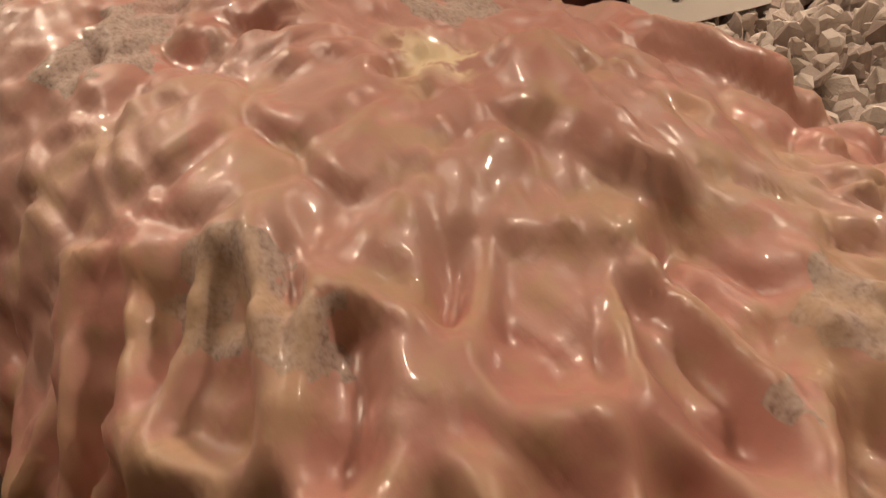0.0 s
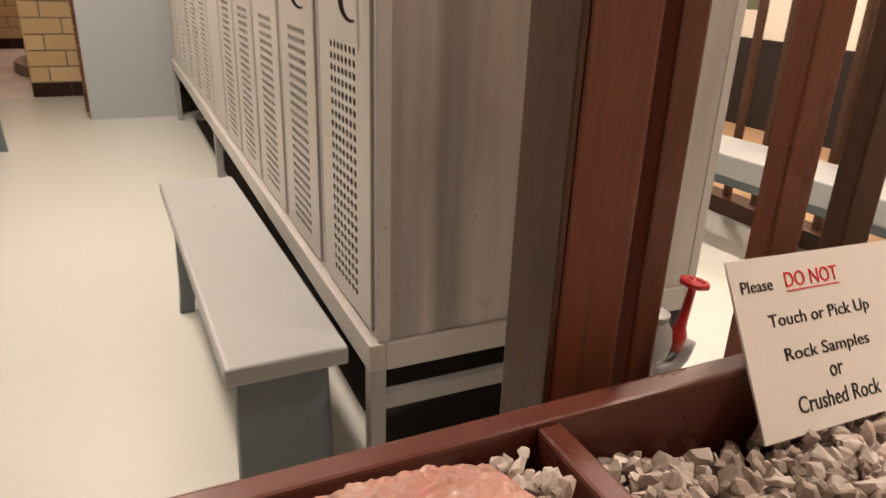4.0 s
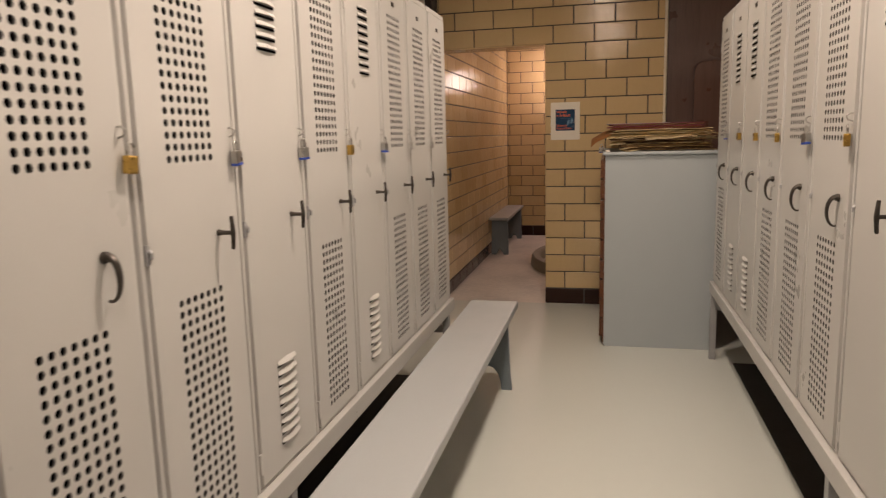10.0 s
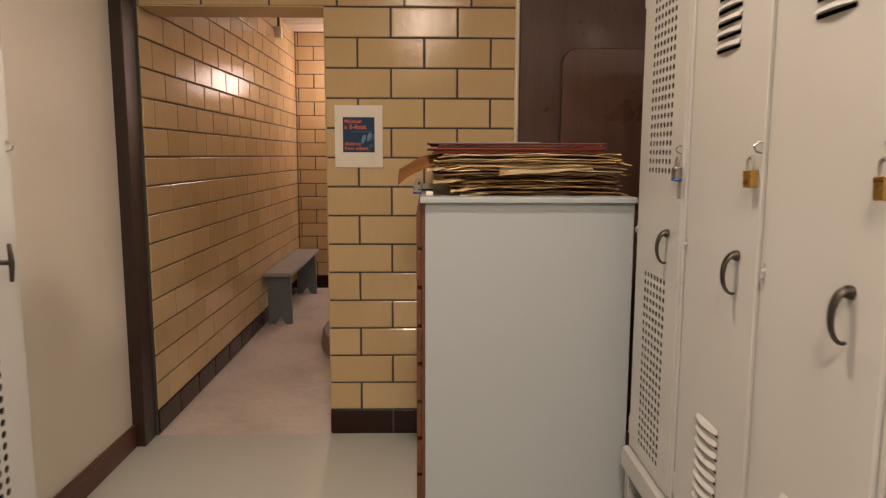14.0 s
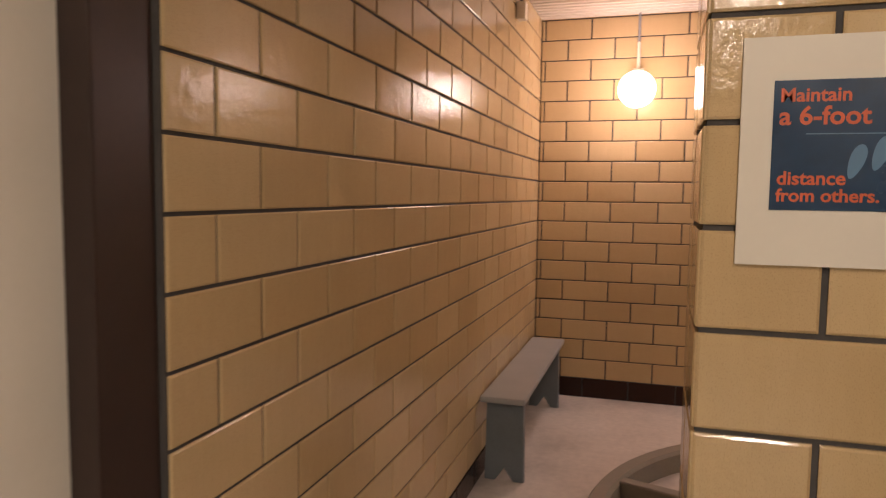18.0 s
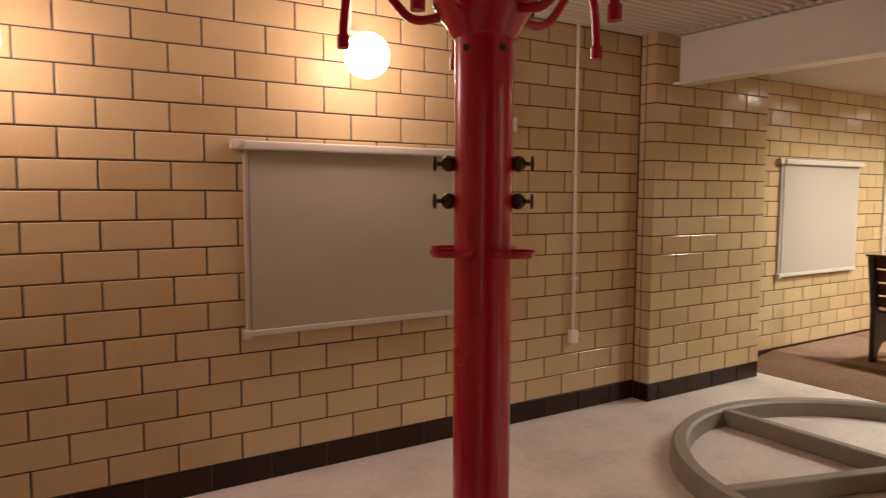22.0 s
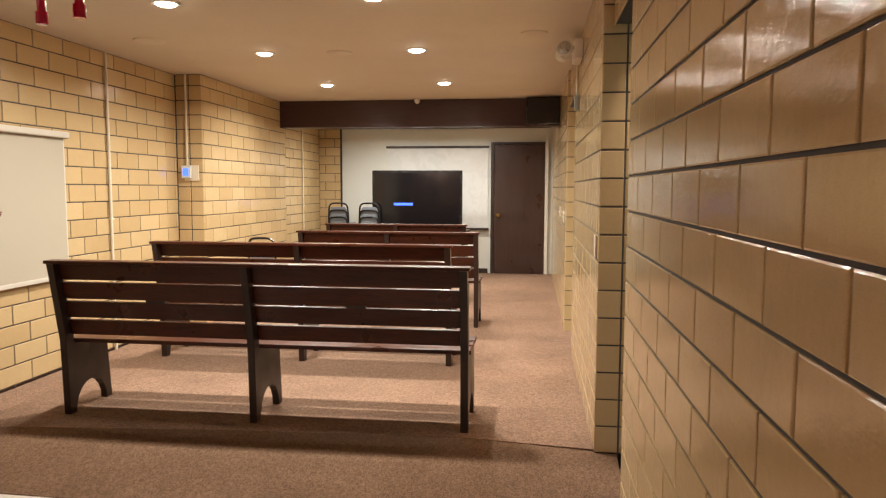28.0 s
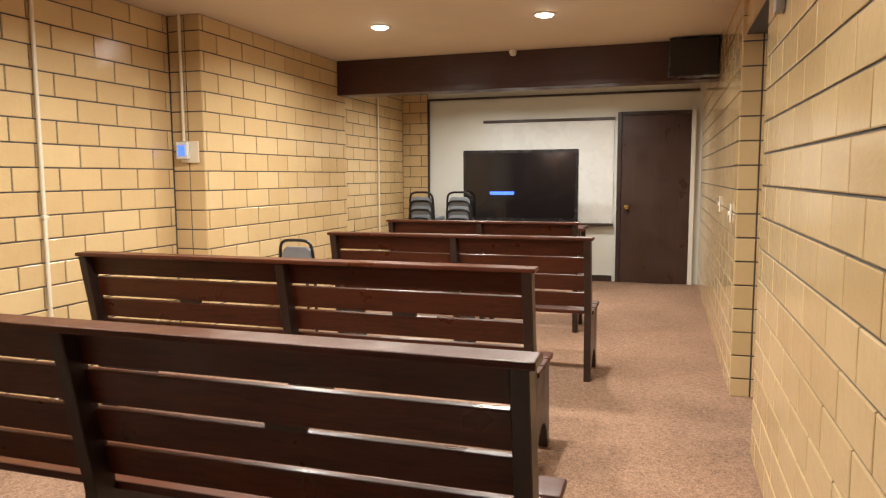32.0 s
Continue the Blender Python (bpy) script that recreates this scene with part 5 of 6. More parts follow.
def column(x, y, top, arms, dishes, valves, label, valve_mat, lower=0.0):
    t = thing("shower_column", label, "shower column", x, y, 0, group="shower columns")
    r = 0.075
    part("post", lathe([(r, 0.10), (r, top - 0.10)], 40), red_paint, t)
    part("foot", lathe([(0.05, 0.0), (0.05, 0.10)], 20), pipe_grey, t, "grey foot pipe under the post")
    part("base_flange", lathe([(r + 0.001, 0.13), (0.100, 0.118), (0.104, 0.104), (0.0, 0.10)], 36), red_paint, t)
    part("head", lathe([(r + 0.001, top - 0.105), (0.088, top - 0.095), (0.096, top - 0.075), (0.108, top - 0.060), (0.130, top - 0.025), (0.135, top - 0.012), (0.133, top), (0.120, top + 0.004), (0.05, top + 0.012), (0.0, top + 0.012)], 40), red_paint, t)
    for k in range(10):
        a = 2 * math.pi * (k + 0.5) / 10
        d = Vector((math.cos(a), math.sin(a), 0))
        part("rivet_hole", rod(d * 0.128 + Vector((0, 0, top - 0.03)), d * 0.131 + Vector((0, 0, top - 0.03)), 0.009, 10), black_plastic, t)
    for k in range(5):
        a = radians(18 + 72 * k + 36)
        d, n = Vector((math.cos(a), math.sin(a), 0)), Vector((-math.sin(a), math.cos(a), 0))
        part("bolt_hole", rod(d * (r - 0.001) + Vector((0, 0, top - 0.135)), d * (r + 0.001) + Vector((0, 0, top - 0.135)), 0.009, 10), black_plastic, t)
    zr = 1.312
    for deg in dishes:
        a = radians(deg)
        d = Vector((math.cos(a), math.sin(a), 0))
        bm = lathe([(0.0, 0.0), (0.050, 0.0), (0.056, 0.006), (0.058, 0.016), (0.054, 0.016), (0.050, 0.008), (0.0, 0.006)], 20)
        o = part("soap_dish", bm, red_paint, t, "small red soap dish")
        o.location = d * 0.098 + Vector((0, 0, zr))
    for deg in valves:
        a = radians(deg)
        d, n = Vector((math.cos(a), math.sin(a), 0)), Vector((-math.sin(a), math.cos(a), 0))
        for z in (1.45 - lower, 1.545 - lower):
            bm = bmesh.new()
            tube(bm, [d * (r - 0.006), d * (r + 0.004), d * (r + 0.012), d * (r + 0.020), d * (r + 0.028), d * (r + 0.033)], [0.013, 0.019, 0.0215, 0.021, 0.015, 0.008], 14)
            bmesh.ops.recalc_face_normals(bm, faces=bm.faces)
            v = part("valve", smooth(bm), valve_mat, t, "tarnished metal shower valve")
            v.location = (0, 0, z)
            bm = bmesh.new()
            tube(bm, [d * (r + 0.030), d * (r + 0.048)], 0.0055, 8)
            if valve_mat is bronze:
                tube(bm, [d * (r + 0.044), d * (r + 0.047), d * (r + 0.052), d * (r + 0.055)], [0.012, 0.020, 0.020, 0.012], 16)
            else:
                tube(bm, [d * (r + 0.048) + n * -0.026 + d * -0.008, d * (r + 0.052), d * (r + 0.048) + n * 0.026 + d * -0.008], [0.004, 0.008, 0.004], 8)
                tube(bm, [d * (r + 0.048) + Vector((0, 0, -0.024)) - d * 0.008, d * (r + 0.052), d * (r + 0.048) + Vector((0, 0, 0.024)) - d * 0.008], [0.004, 0.008, 0.004], 8)
            bmesh.ops.recalc_face_normals(bm, faces=bm.faces)
            part("cross_handle", smooth(bm), valve_mat, v)
    for deg in arms:
        a = radians(deg)
        d = Vector((math.cos(a), math.sin(a), 0))
        z0 = top - 0.045
        p = [d * r_ + Vector((0, 0, z0 + z_)) for r_, z_ in ((0.11, 0.0), (0.185, -0.012), (0.235, 0.045), (0.285, 0.125), (0.350, 0.115), (0.365, -0.01), (0.366, -0.05))]
        bm = tube(bmesh.new(), arc(p), 0.0115, 12)
        bmesh.ops.recalc_face_normals(bm, faces=bm.faces)
        o = part("shower_arm", smooth(bm), red_paint, t, "red hooked shower arm")
        part("nozzle", rod(p[-1] + Vector((0, 0, 0.012)), p[-1] - Vector((0, 0, 0.022)), 0.016, 14), red_paint, o)
    for dx, dy, rr in ((-0.018, 0.022, 0.016), (0.022, -0.012, 0.016)):
        part("riser", rod((dx, dy, top + 0.008), (dx, dy, 2.57), rr, 14), green_paint, t, "dark green supply pipe")
        part("riser_union", lathe([(rr + 0.001, 0), (0.026, 0.004), (0.026, 0.03), (rr + 0.001, 0.034)], 14), green_paint, t).location = (dx, dy, top + (0.17 if dx < 0 else 0.34))
    part("riser_stub", rod((-0.018, 0.022, top + 0.004), (-0.018, 0.022, top + 0.16), 0.0175, 14), red_paint, t)
    return t


def basin(x, y, R, label, h=0.105):
    t = thing("shower_basin", label, "shower basin", x, y, 0, group="shower basins")
    part("curb_ring", lathe([(R + 0.055, 0.0), (R + 0.045, h - 0.02), (R + 0.03, h), (R - 0.03, h), (R - 0.045, h - 0.015), (R - 0.05, 0.0)], 72), curb_paint, t)
    for k in range(5):
        a = radians(18 + 72 * k)
        bm = boxed(0.10, R - 0.035, -0.034, 0.034, 0.0, h - 0.004, bevel=0.014, seg=3)
        part("divider_curb", bm, curb_paint, t).rotation_euler = (0, 0, a)
    part("hub", lathe([(0.125, 0), (0.12, 0.04), (0.10, 0.06), (0.0, 0.06)], 24), curb_paint, t)
    return t


COLS = [(0.934, 8.858), (3.757, 9.0)]
basin(*COLS[0], 1.19, "round grey-brown concrete shower basin divided by five low curbs")
basin(*COLS[1], 1.13, "round grey-brown concrete shower basin divided by five low curbs")
column(*COLS[0], 1.96, [140, 212, 284, 356, 68], [184, 284, 34, 110], [150, 320, 45], "glossy red shower column with dark valves and hooked arms", bronze)
column(*COLS[1], 1.94, [-33, -8, 42], [18, 90, 162, 234, 306], [120, 210, 300, 30], "glossy red shower column with chrome valves and hooked arms", chrome, 0.055)


# ---- pews ----
def pew(x, ys, label, z=CARPET_Z):
    y0, y1 = min(ys), max(ys)
    t = thing("pew", label, "pew bench", x, (y0 + y1) / 2, z, group="rows of wooden pews")
    cy = (y0 + y1) / 2
    lean = lambda h: -0.10 * (h - 0.42) / 0.45 if h > 0.42 else 0.0
    out = [(0.0, 0.0), (0.055, 0.0)]
    out += [(0.20 - 0.145 * math.cos(a), 0.16 * math.sin(a)) for a in (math.pi * k / 10 for k in range(1, 10))]
    out += [(0.345, 0.0), (0.40, 0.0), (0.365, 0.412), (0.06, 0.412), (0.055, 0.465), (-0.035, 0.884), (-0.10, 0.884), (-0.015, 0.435)]
    for yy in ys:
        o = part("end_board", slab(out, 0.042, "y", bevel=0.003), pew_leg_wood, t)
        o.location = (0, yy - cy - 0.021, 0)
    for za, zb in ((0.790, 0.883), (0.678, 0.777), (0.567, 0.664), (0.464, 0.553)):
        zc = (za + zb) / 2
        bm = boxed(-0.011, 0.011, y0 - cy - 0.02, y1 - cy + 0.02, -(zb - za) / 2, (zb - za) / 2, bevel=0.004)
        o = part("back_slat", bm, pew_wood, t)
        o.matrix_basis = pose(lean(zc) + 0.062, 0, zc, 0, -12, 0)
    # short blocks that keep the slats apart, midway between the end boards
    for ya, yb in zip(ys, ys[1:]):
        zc = 0.671
        o = part("spacer_block", boxed(-0.010, 0.010, -0.055, 0.055, -0.012, 0.012, bevel=0.002), pew_leg_wood, t)
        o.matrix_basis = pose(lean(zc) + 0.0625, (ya + yb) / 2 - cy, zc, 0, -12, 0)
    part("top_cap", boxed(-0.105, -0.015, y0 - cy - 0.035, y1 - cy + 0.035, 0.885, 0.904, bevel=0.005), pew_wood, t)
    for xa in (0.055, 0.185, 0.315):
        part("seat_slat", boxed(xa, xa + 0.118, y0 - cy - 0.03, y1 - cy + 0.03, 0.413, 0.437, bevel=0.005), pew_wood, t)
    return t


pew(5.965, [7.975, 9.155, 10.275], "long dark-stained wooden slat-back pew on the carpet")
pew(7.345, [8.225, 9.345, 10.45], "long dark-stained wooden slat-back pew on the carpet")
pew(8.80, [8.14, 8.975, 9.81], "shorter dark-stained wooden slat-back pew on the carpet")
pew(10.15, [8.38, 9.16, 9.94], "shorter dark-stained wooden slat-back pew before the screen")


# ---- chairs ----
def chair(x, y, z, label, tall=0.62, wide=0.72):
    up = lambda z: z if z < 0.5 else 0.5 + (z - 0.5) * tall
    t = thing("stacking_chair", label, "chair", x, y, CARPET_Z + z, group="stacking chairs")
    part("seat", boxed(-0.21, 0.21, -0.21 * wide, 0.21 * wide, 0.43, 0.485, bevel=0.02, seg=3), chair_cloth, t)
    bm = slab([(a * wide, up(z)) for a, z in ((-0.17, 0.53), (0.17, 0.53), (0.182, 0.72), (0.165, 0.82), (0.12, 0.865), (-0.12, 0.865), (-0.165, 0.82), (-0.182, 0.72))], 0.035, "x", bevel=0.008)
    o = part("back_pad", bm, chair_cloth, t)
    o.location = (-0.24, 0, 0)
    pts = [(-0.20, -0.20, 0.0), (-0.21, -0.205, 0.45), (-0.235, -0.205, 0.75), (-0.245, -0.18, 0.945), (-0.247, 0.0, 0.955), (-0.245, 0.18, 0.945), (-0.235, 0.205, 0.75), (-0.21, 0.205, 0.45), (-0.20, 0.20, 0.0)]
    bm = tube(bmesh.new(), arc([(a, b * wide, up(z)) for a, b, z in pts], 4), 0.0125, 10)
    bmesh.ops.recalc_face_normals(bm, faces=bm.faces)
    part("back_frame", smooth(bm), chair_black, t, "black tubular back frame")
    for s in (-1, 1):
        part("front_leg", rod((0.19, s * 0.19 * wide, 0.0), (0.17, s * 0.19 * wide, 0.43), 0.0125), chair_black, t)
    return t


for k in range(4):
    chair(12.50 + 0.012 * k, 10.45, 0.102 * k, "black-framed chair with grey-blue pad, stacked beside the screen")
    chair(12.51 + 0.012 * k, 9.99, 0.102 * k, "black-framed chair with grey-blue pad, stacked behind the screen")
chair(9.585, 10.45, 0.0, "black-framed chair with grey-blue pad, alone between the pews")

# ---- television, whiteboard, door ----
t = thing("television", "large black flat television, on, with a small blue message", "television", 12.40, 9.30, 0.80)
part("housing", boxed(0.0, 0.07, -0.665, 0.665, 0.02, 0.845, bevel=0.012, seg=3), black_plastic, t)
part("screen", boxed(-0.004, -0.0005, -0.63, 0.63, 0.075, 0.81), tv_glass, t)
part("message_bar", boxed(-0.0065, -0.0045, 0.06, 0.34, 0.335, 0.372), screen_blue, t, "small glowing blue message")
part("stand_neck", boxed(0.01, 0.06, -0.12, 0.12, -0.02, 0.03, bevel=0.006), black_plastic, t)
part("stand_foot", boxed(-0.10, 0.16, -0.28, 0.28, -0.022, -0.002, bevel=0.008), black_plastic, t)
t = thing("television_table", "dark wooden table under the television", "table", 12.45, 9.30, CARPET_Z)
part("table_top", boxed(-0.28, 0.28, -0.75, 0.75, 0.665, 0.70, bevel=0.006), pew_wood, t)
for sx in (-0.24, 0.24):
    for sy in (-0.70, 0.70):
        part("leg", boxed(sx - 0.025, sx + 0.025, sy - 0.025, sy + 0.025, 0.0, 0.665, bevel=0.004), pew_leg_wood, t)
t = thing("whiteboard", "white enamel board with dark rails on the end wall", "whiteboard", 13.06, 9.09, 0.76)
part("board", boxed(0.0, 0.017, -0.79, 0.79, 0.02, 1.24), whiteboard_white, t)
part("top_rail", boxed(-0.012, 0.017, -0.80, 0.80, 1.241, 1.275, bevel=0.003), dark_trim, t)
part("pen_tray", boxed(-0.06, 0.017, -0.80, 0.80, -0.015, 0.019, bevel=0.004), dark_trim, t)
t = thing("door_1", "closed dark brown wooden door with a brass knob", "door", 13.075, 7.825, CARPET_Z, kind="structure")
part("leaf", boxed(-0.035, -0.004, -0.382, 0.382, 0.004, 1.968, bevel=0.003), door_brown, t)
for s in (-1, 1):
    part("jamb", boxed(-0.045, -0.001, s * 0.41 - 0.024, s * 0.41 + 0.024, 0.0, 2.01, bevel=0.003), dark_trim if s > 0 else white_paint, t)
part("head_jamb", boxed(-0.045, -0.001, -0.385, 0.385, 1.972, 2.01, bevel=0.003), dark_trim, t)
bm = lathe([(0.028, 0.0), (0.028, 0.006), (0.012, 0.012), (0.012, 0.035), (0.027, 0.045), (0.030, 0.058), (0.022, 0.068), (0.0, 0.070)], 18)
o = part("door_knob", bm, brass, t, "brass knob")
o.matrix_basis = pose(-0.036, 0.315, 0.90, 0, -90, 0)

# ---- small things of the lecture room ----
t = thing("thermostat", "pale grey wall controller with a lit blue display", "thermostat", 8.594, 10.83, 1.535)
part("back_plate", boxed(-0.012, -0.0005, -0.085, 0.055, -0.085, 0.06, bevel=0.003), conduit_paint, t, "tan mounting plate")
part("case", boxed(-0.045, -0.0125, -0.02, 0.07, -0.06, 0.055, bevel=0.006), white_panel, t)
part("display", boxed(-0.048, -0.0455, -0.002, 0.052, -0.038, 0.030), screen_blue, t, "glowing blue display")
part("conduit", rod((-0.020, 0.02, 0.06), (-0.020, 0.02, ROOM_Z - 1.535), 0.010), conduit_paint, t)
t = thing("emergency_light", "white emergency light with two round lamps on the wall", "emergency light", 7.22, 7.312, 2.30)
part("case", boxed(-0.13, 0.13, 0.0, 0.055, -0.06, 0.075, bevel=0.012, seg=3), white_paint, t)
for s in (-1, 1):
    bm = lathe([(0.0, 0.0), (0.035, 0.004), (0.052, 0.03), (0.054, 0.05), (0.048, 0.052), (0.046, 0.046)], 24)
    o = part("lamp_head", bm, white_paint, t)
    o.matrix_basis = pose(s * 0.07, 0.105, 0.005, 0, -80 if s < 0 else 80, 20 * s)
    bm = lathe([(0.0, 0.060), (0.028, 0.056), (0.047, 0.047), (0.040, 0.040), (0.0, 0.040)], 20)
    part("lens", bm, steel, o, "ribbed glass lens")
    part("lamp_neck", rod((s * 0.07, 0.05, 0.02), (s * 0.07, 0.10, 0.010), 0.014), white_paint, t)
part("drop_conduit", rod((0.20, 0.012, 0.17), (0.20, 0.012, -0.26), 0.008), conduit_paint, t)
part("outlet", boxed(0.165, 0.235, 0.0, 0.03, -0.36, -0.26, bevel=0.004), pipe_grey, t)
t = thing("ceiling_vent", "dusty cream ceiling air grille with angled slats", "air vent", 6.03, 7.89, ROOM_Z)
for a in (-1, 1):
    part("frame_bar", boxed(a * 0.145 - 0.015, a * 0.145 + 0.015, -0.20, 0.20, -0.012, -0.001, bevel=0.003), white_paint, t)
    part("frame_bar", boxed(-0.129, 0.129, a * 0.185 - 0.015, a * 0.185 + 0.015, -0.012, -0.001, bevel=0.003), white_paint, t)
part("backing", boxed(-0.129, 0.129, -0.168, 0.168, -0.003, -0.001), black_wall, t)
for k in range(7):
    o = part("slat", boxed(-0.012, 0.012, -0.168, 0.168, -0.0015, 0.0015), pipe_grey, t)
    o.matrix_basis = pose(-0.114 + 0.038 * k, 0, -0.011, 0, 50, 0)
for x, y, r in ((7.74, 9.14, 0.10), (7.22, 7.63, 0.09), (7.16, 10.38, 0.11)):
    t = thing("ceiling_speaker", "flat round cream ceiling cover", "ceiling cover", x, y, ROOM_Z, group="round ceiling covers")
    part("cover", lathe([(r, 0.0), (r * 0.98, -0.008), (r * 0.9, -0.012), (0.0, -0.014)], 30), ceiling_paint, t)
t = thing("loudspeaker", "black loudspeaker box at the end of the beam", "loudspeaker", 10.60, 7.52, 2.13)
part("cabinet", boxed(-0.12, 0.055, -0.19, 0.19, 0.0, 0.30, bevel=0.006), black_plastic, t)
part("grille", boxed(-0.128, -0.1205, -0.175, 0.175, 0.015, 0.285, bevel=0.004), black_wall, t)
t = thing("sensor", "small cream ceiling sensor under the ceiling", "sensor", 10.62, 9.00, ROOM_Z - 0.02)
part("dome", lathe([(0.0, -0.035), (0.02, -0.030), (0.032, -0.012), (0.034, 0.0), (0.034, 0.019)], 20), white_paint, t)
for x, z in ((9.05, 1.12), (9.95, 1.14)):
    t = thing("light_switch", "ivory switch plate on the tiles", "light switch", x, 7.327, z, group="switch plates")
    part("plate", boxed(-0.035, 0.035, 0.0, 0.006, -0.057, 0.057, bevel=0.003), white_paint, t)
    part("toggle", boxed(-0.005, 0.005, 0.006, 0.018, -0.012, 0.012, bevel=0.002), white_paint, t)
t = thing("wall_plate", "narrow cream cover plate on the glossy tiles", "cover plate", 2.955, 7.262, 1.155)
part("plate", boxed(-0.012, 0.012, 0.0, 0.008, -0.055, 0.055, bevel=0.003), conduit_paint, t)
t = thing("wall_bracket", "small cream cover plate with two screws on the tiles", "cover plate", 5.86, 7.312, 1.10)
part("plate", boxed(-0.035, 0.035, 0.0, 0.008, -0.057, 0.057, bevel=0.003), conduit_paint, t)
for z in (-0.03, 0.03):
    part("screw", rod((0, 0.008, z), (0, 0.0105, z), 0.0035, 8), steel, t)

# ---- planter with gravel, the pink rock and its notice ----
PX0, PX1, PY0, PY1, PZ = 0.632, 2.05, -0.36, 0.400, 0.806
t = thing("planter_box", "dark red-brown painted wooden display box with dividers", "display box", 1.3, 0.1, 0)
ox, oy = 1.3, 0.1
for a in ((PX0, PX1, PY1 - 0.028, PY1), (PX0, PX1, PY0, PY0 + 0.028)):
    part("side_board", boxed(a[0] - ox, a[1] - ox, a[2] - oy, a[3] - oy, 0.56, PZ, bevel=0.004), planter_paint, t)
for a in (PX0, PX1 - 0.028):
    part("end_board", boxed(a - ox, a + 0.028 - ox, PY0 + 0.028 - oy, PY1 - 0.028 - oy, 0.56, PZ - 0.001, bevel=0.004), planter_paint, t)
part("divider", boxed(0.978 - ox, 1.004 - ox, PY0 + 0.028 - oy, PY1 - 0.028 - oy, 0.60, PZ - 0.003, bevel=0.004), planter_paint, t)
part("floor_board", boxed(PX0 + 0.01 - ox, PX1 - 0.01 - ox, PY0 + 0.01 - oy, PY1 - 0.01 - oy, 0.56, 0.60), planter_paint, t)
for xa in (PX0 + 0.02, PX1 - 0.09):
    for ya in (PY0 + 0.02, PY1 - 0.09):
        part("leg", boxed(xa - ox, xa + 0.07 - ox, ya - oy, ya + 0.07 - oy, 0, 0.56, bevel=0.004), planter_paint, t)

def step_up(v, a, b):
    v = min(max((v - a) / (b - a), 0.0), 1.0)
    return v * v * (3 - 2 * v)


# crushed stone
rng = random.Random(3)
shapes = []
for s in range(10):
    bm = bmesh.new()
    pts = [Vector((rng.gauss(0, 1), rng.gauss(0, 1), rng.gauss(0, 0.8))).normalized() * rng.uniform(0.78, 1.08) for _ in range(19)]
    for p in pts:
        bm.verts.new(p)
    r = bmesh.ops.convex_hull(bm, input=list(bm.verts))
    bmesh.ops.delete(bm, geom=[v for v in bm.verts if not v.link_faces], context="VERTS")
    bm.verts.index_update()
    shapes.append(([tuple(v.co) for v in bm.verts], [[v.index for v in f.verts] for f in bm.faces]))
    bm.free()


def gravel(name, label, x0, x1, y0, y1, z, avoid=None):
    verts, faces = [], []
    step = 0.0150
    for layer in range(3):
        yy = y0
        while yy < y1:
            xx = x0
            while xx < x1:
                px, py = xx + rng.uniform(-0.011, 0.011), yy + rng.uniform(-0.011, 0.011)
                xx += step * rng.uniform(0.9, 1.35)
                if not (x0 < px < x1 and y0 < py < y1) or (avoid and avoid(px, py)):
                    continue
                if layer == 2 and rng.random() < 0.62:
                    continue
                sz = rng.choice((0.007, 0.0085, 0.010, 0.012, 0.0145))
                vs, fs = rng.choice(shapes)
                m = Euler((rng.uniform(0, 6.3), rng.uniform(0, 6.3), rng.uniform(0, 6.3))).to_matrix() @ Matrix.Diagonal((sz * rng.uniform(0.8, 1.4), sz, sz * rng.uniform(0.55, 0.9)))
                c = Vector((px, py, z(px, py) + layer * 0.010 + rng.uniform(-0.004, 0.004) + 0.006 * math.sin(px * 21) * math.cos(py * 17)))
                n = len(verts)
                verts += [tuple(m @ Vector(v) + c) for v in vs]
                faces += [[i + n for i in f] for f in fs]
            yy += step
    me = bpy.data.meshes.new(name)
    me.from_pydata(verts, [], faces)
    return tagged(part_of(name, me, gravel_mat), label, "gravel", kind="stuff")


rock_c = (0.816, 0.080)
gravel("gravel", "grey-pink crushed stone in the display box", 1.012, PX1 - 0.035, PY0 + 0.035, PY1 - 0.035,
       lambda x, y: 0.742 - 0.030 * step_up(y, 0.20, 0.32) * step_up(x, 1.08, 1.20) * (1 - step_up(x, 1.48, 1.60)))
gravel("gravel", "grey-pink crushed stone round the rock", PX0 + 0.035, 0.970, PY0 + 0.035, PY1 - 0.035, lambda x, y: 0.722 + 0.058 * step_up(x, 0.84, 0.93) * step_up(y, 0.02, 0.12),
       lambda x, y: ((x - rock_c[0]) / 0.088) ** 2 + ((y - rock_c[1]) / 0.20) ** 2 < 1)

# the rock: a squarish loaf with hollows, ridges and rounded lumps
RA, RB, RC, RP = 0.100, 0.246, 0.155, 4.2
arcs, span = [(0.0, 0.0, 1.0)], 0.0
for k in range(1, 401):
    th = math.pi * 0.60 * k / 400
    rr, zz = abs(math.sin(th)) ** (2 / RP), math.copysign(abs(math.cos(th)) ** (2 / RP), math.cos(th))
    span += math.hypot((rr - arcs[-1][1]) * 0.19, (zz - arcs[-1][2]) * RC)
    arcs.append((span, rr, zz))


def loaf(s):
    s *= span
    lo, hi = 0, len(arcs) - 1
    while hi - lo > 1:
        at = (lo + hi) // 2
        lo, hi = (at, hi) if arcs[at][0] <= s else (lo, at)
    a, b = arcs[lo], arcs[hi]
    k = (s - a[0]) / (b[0] - a[0])
    return a[1] + (b[1] - a[1]) * k, a[2] + (b[2] - a[2]) * k


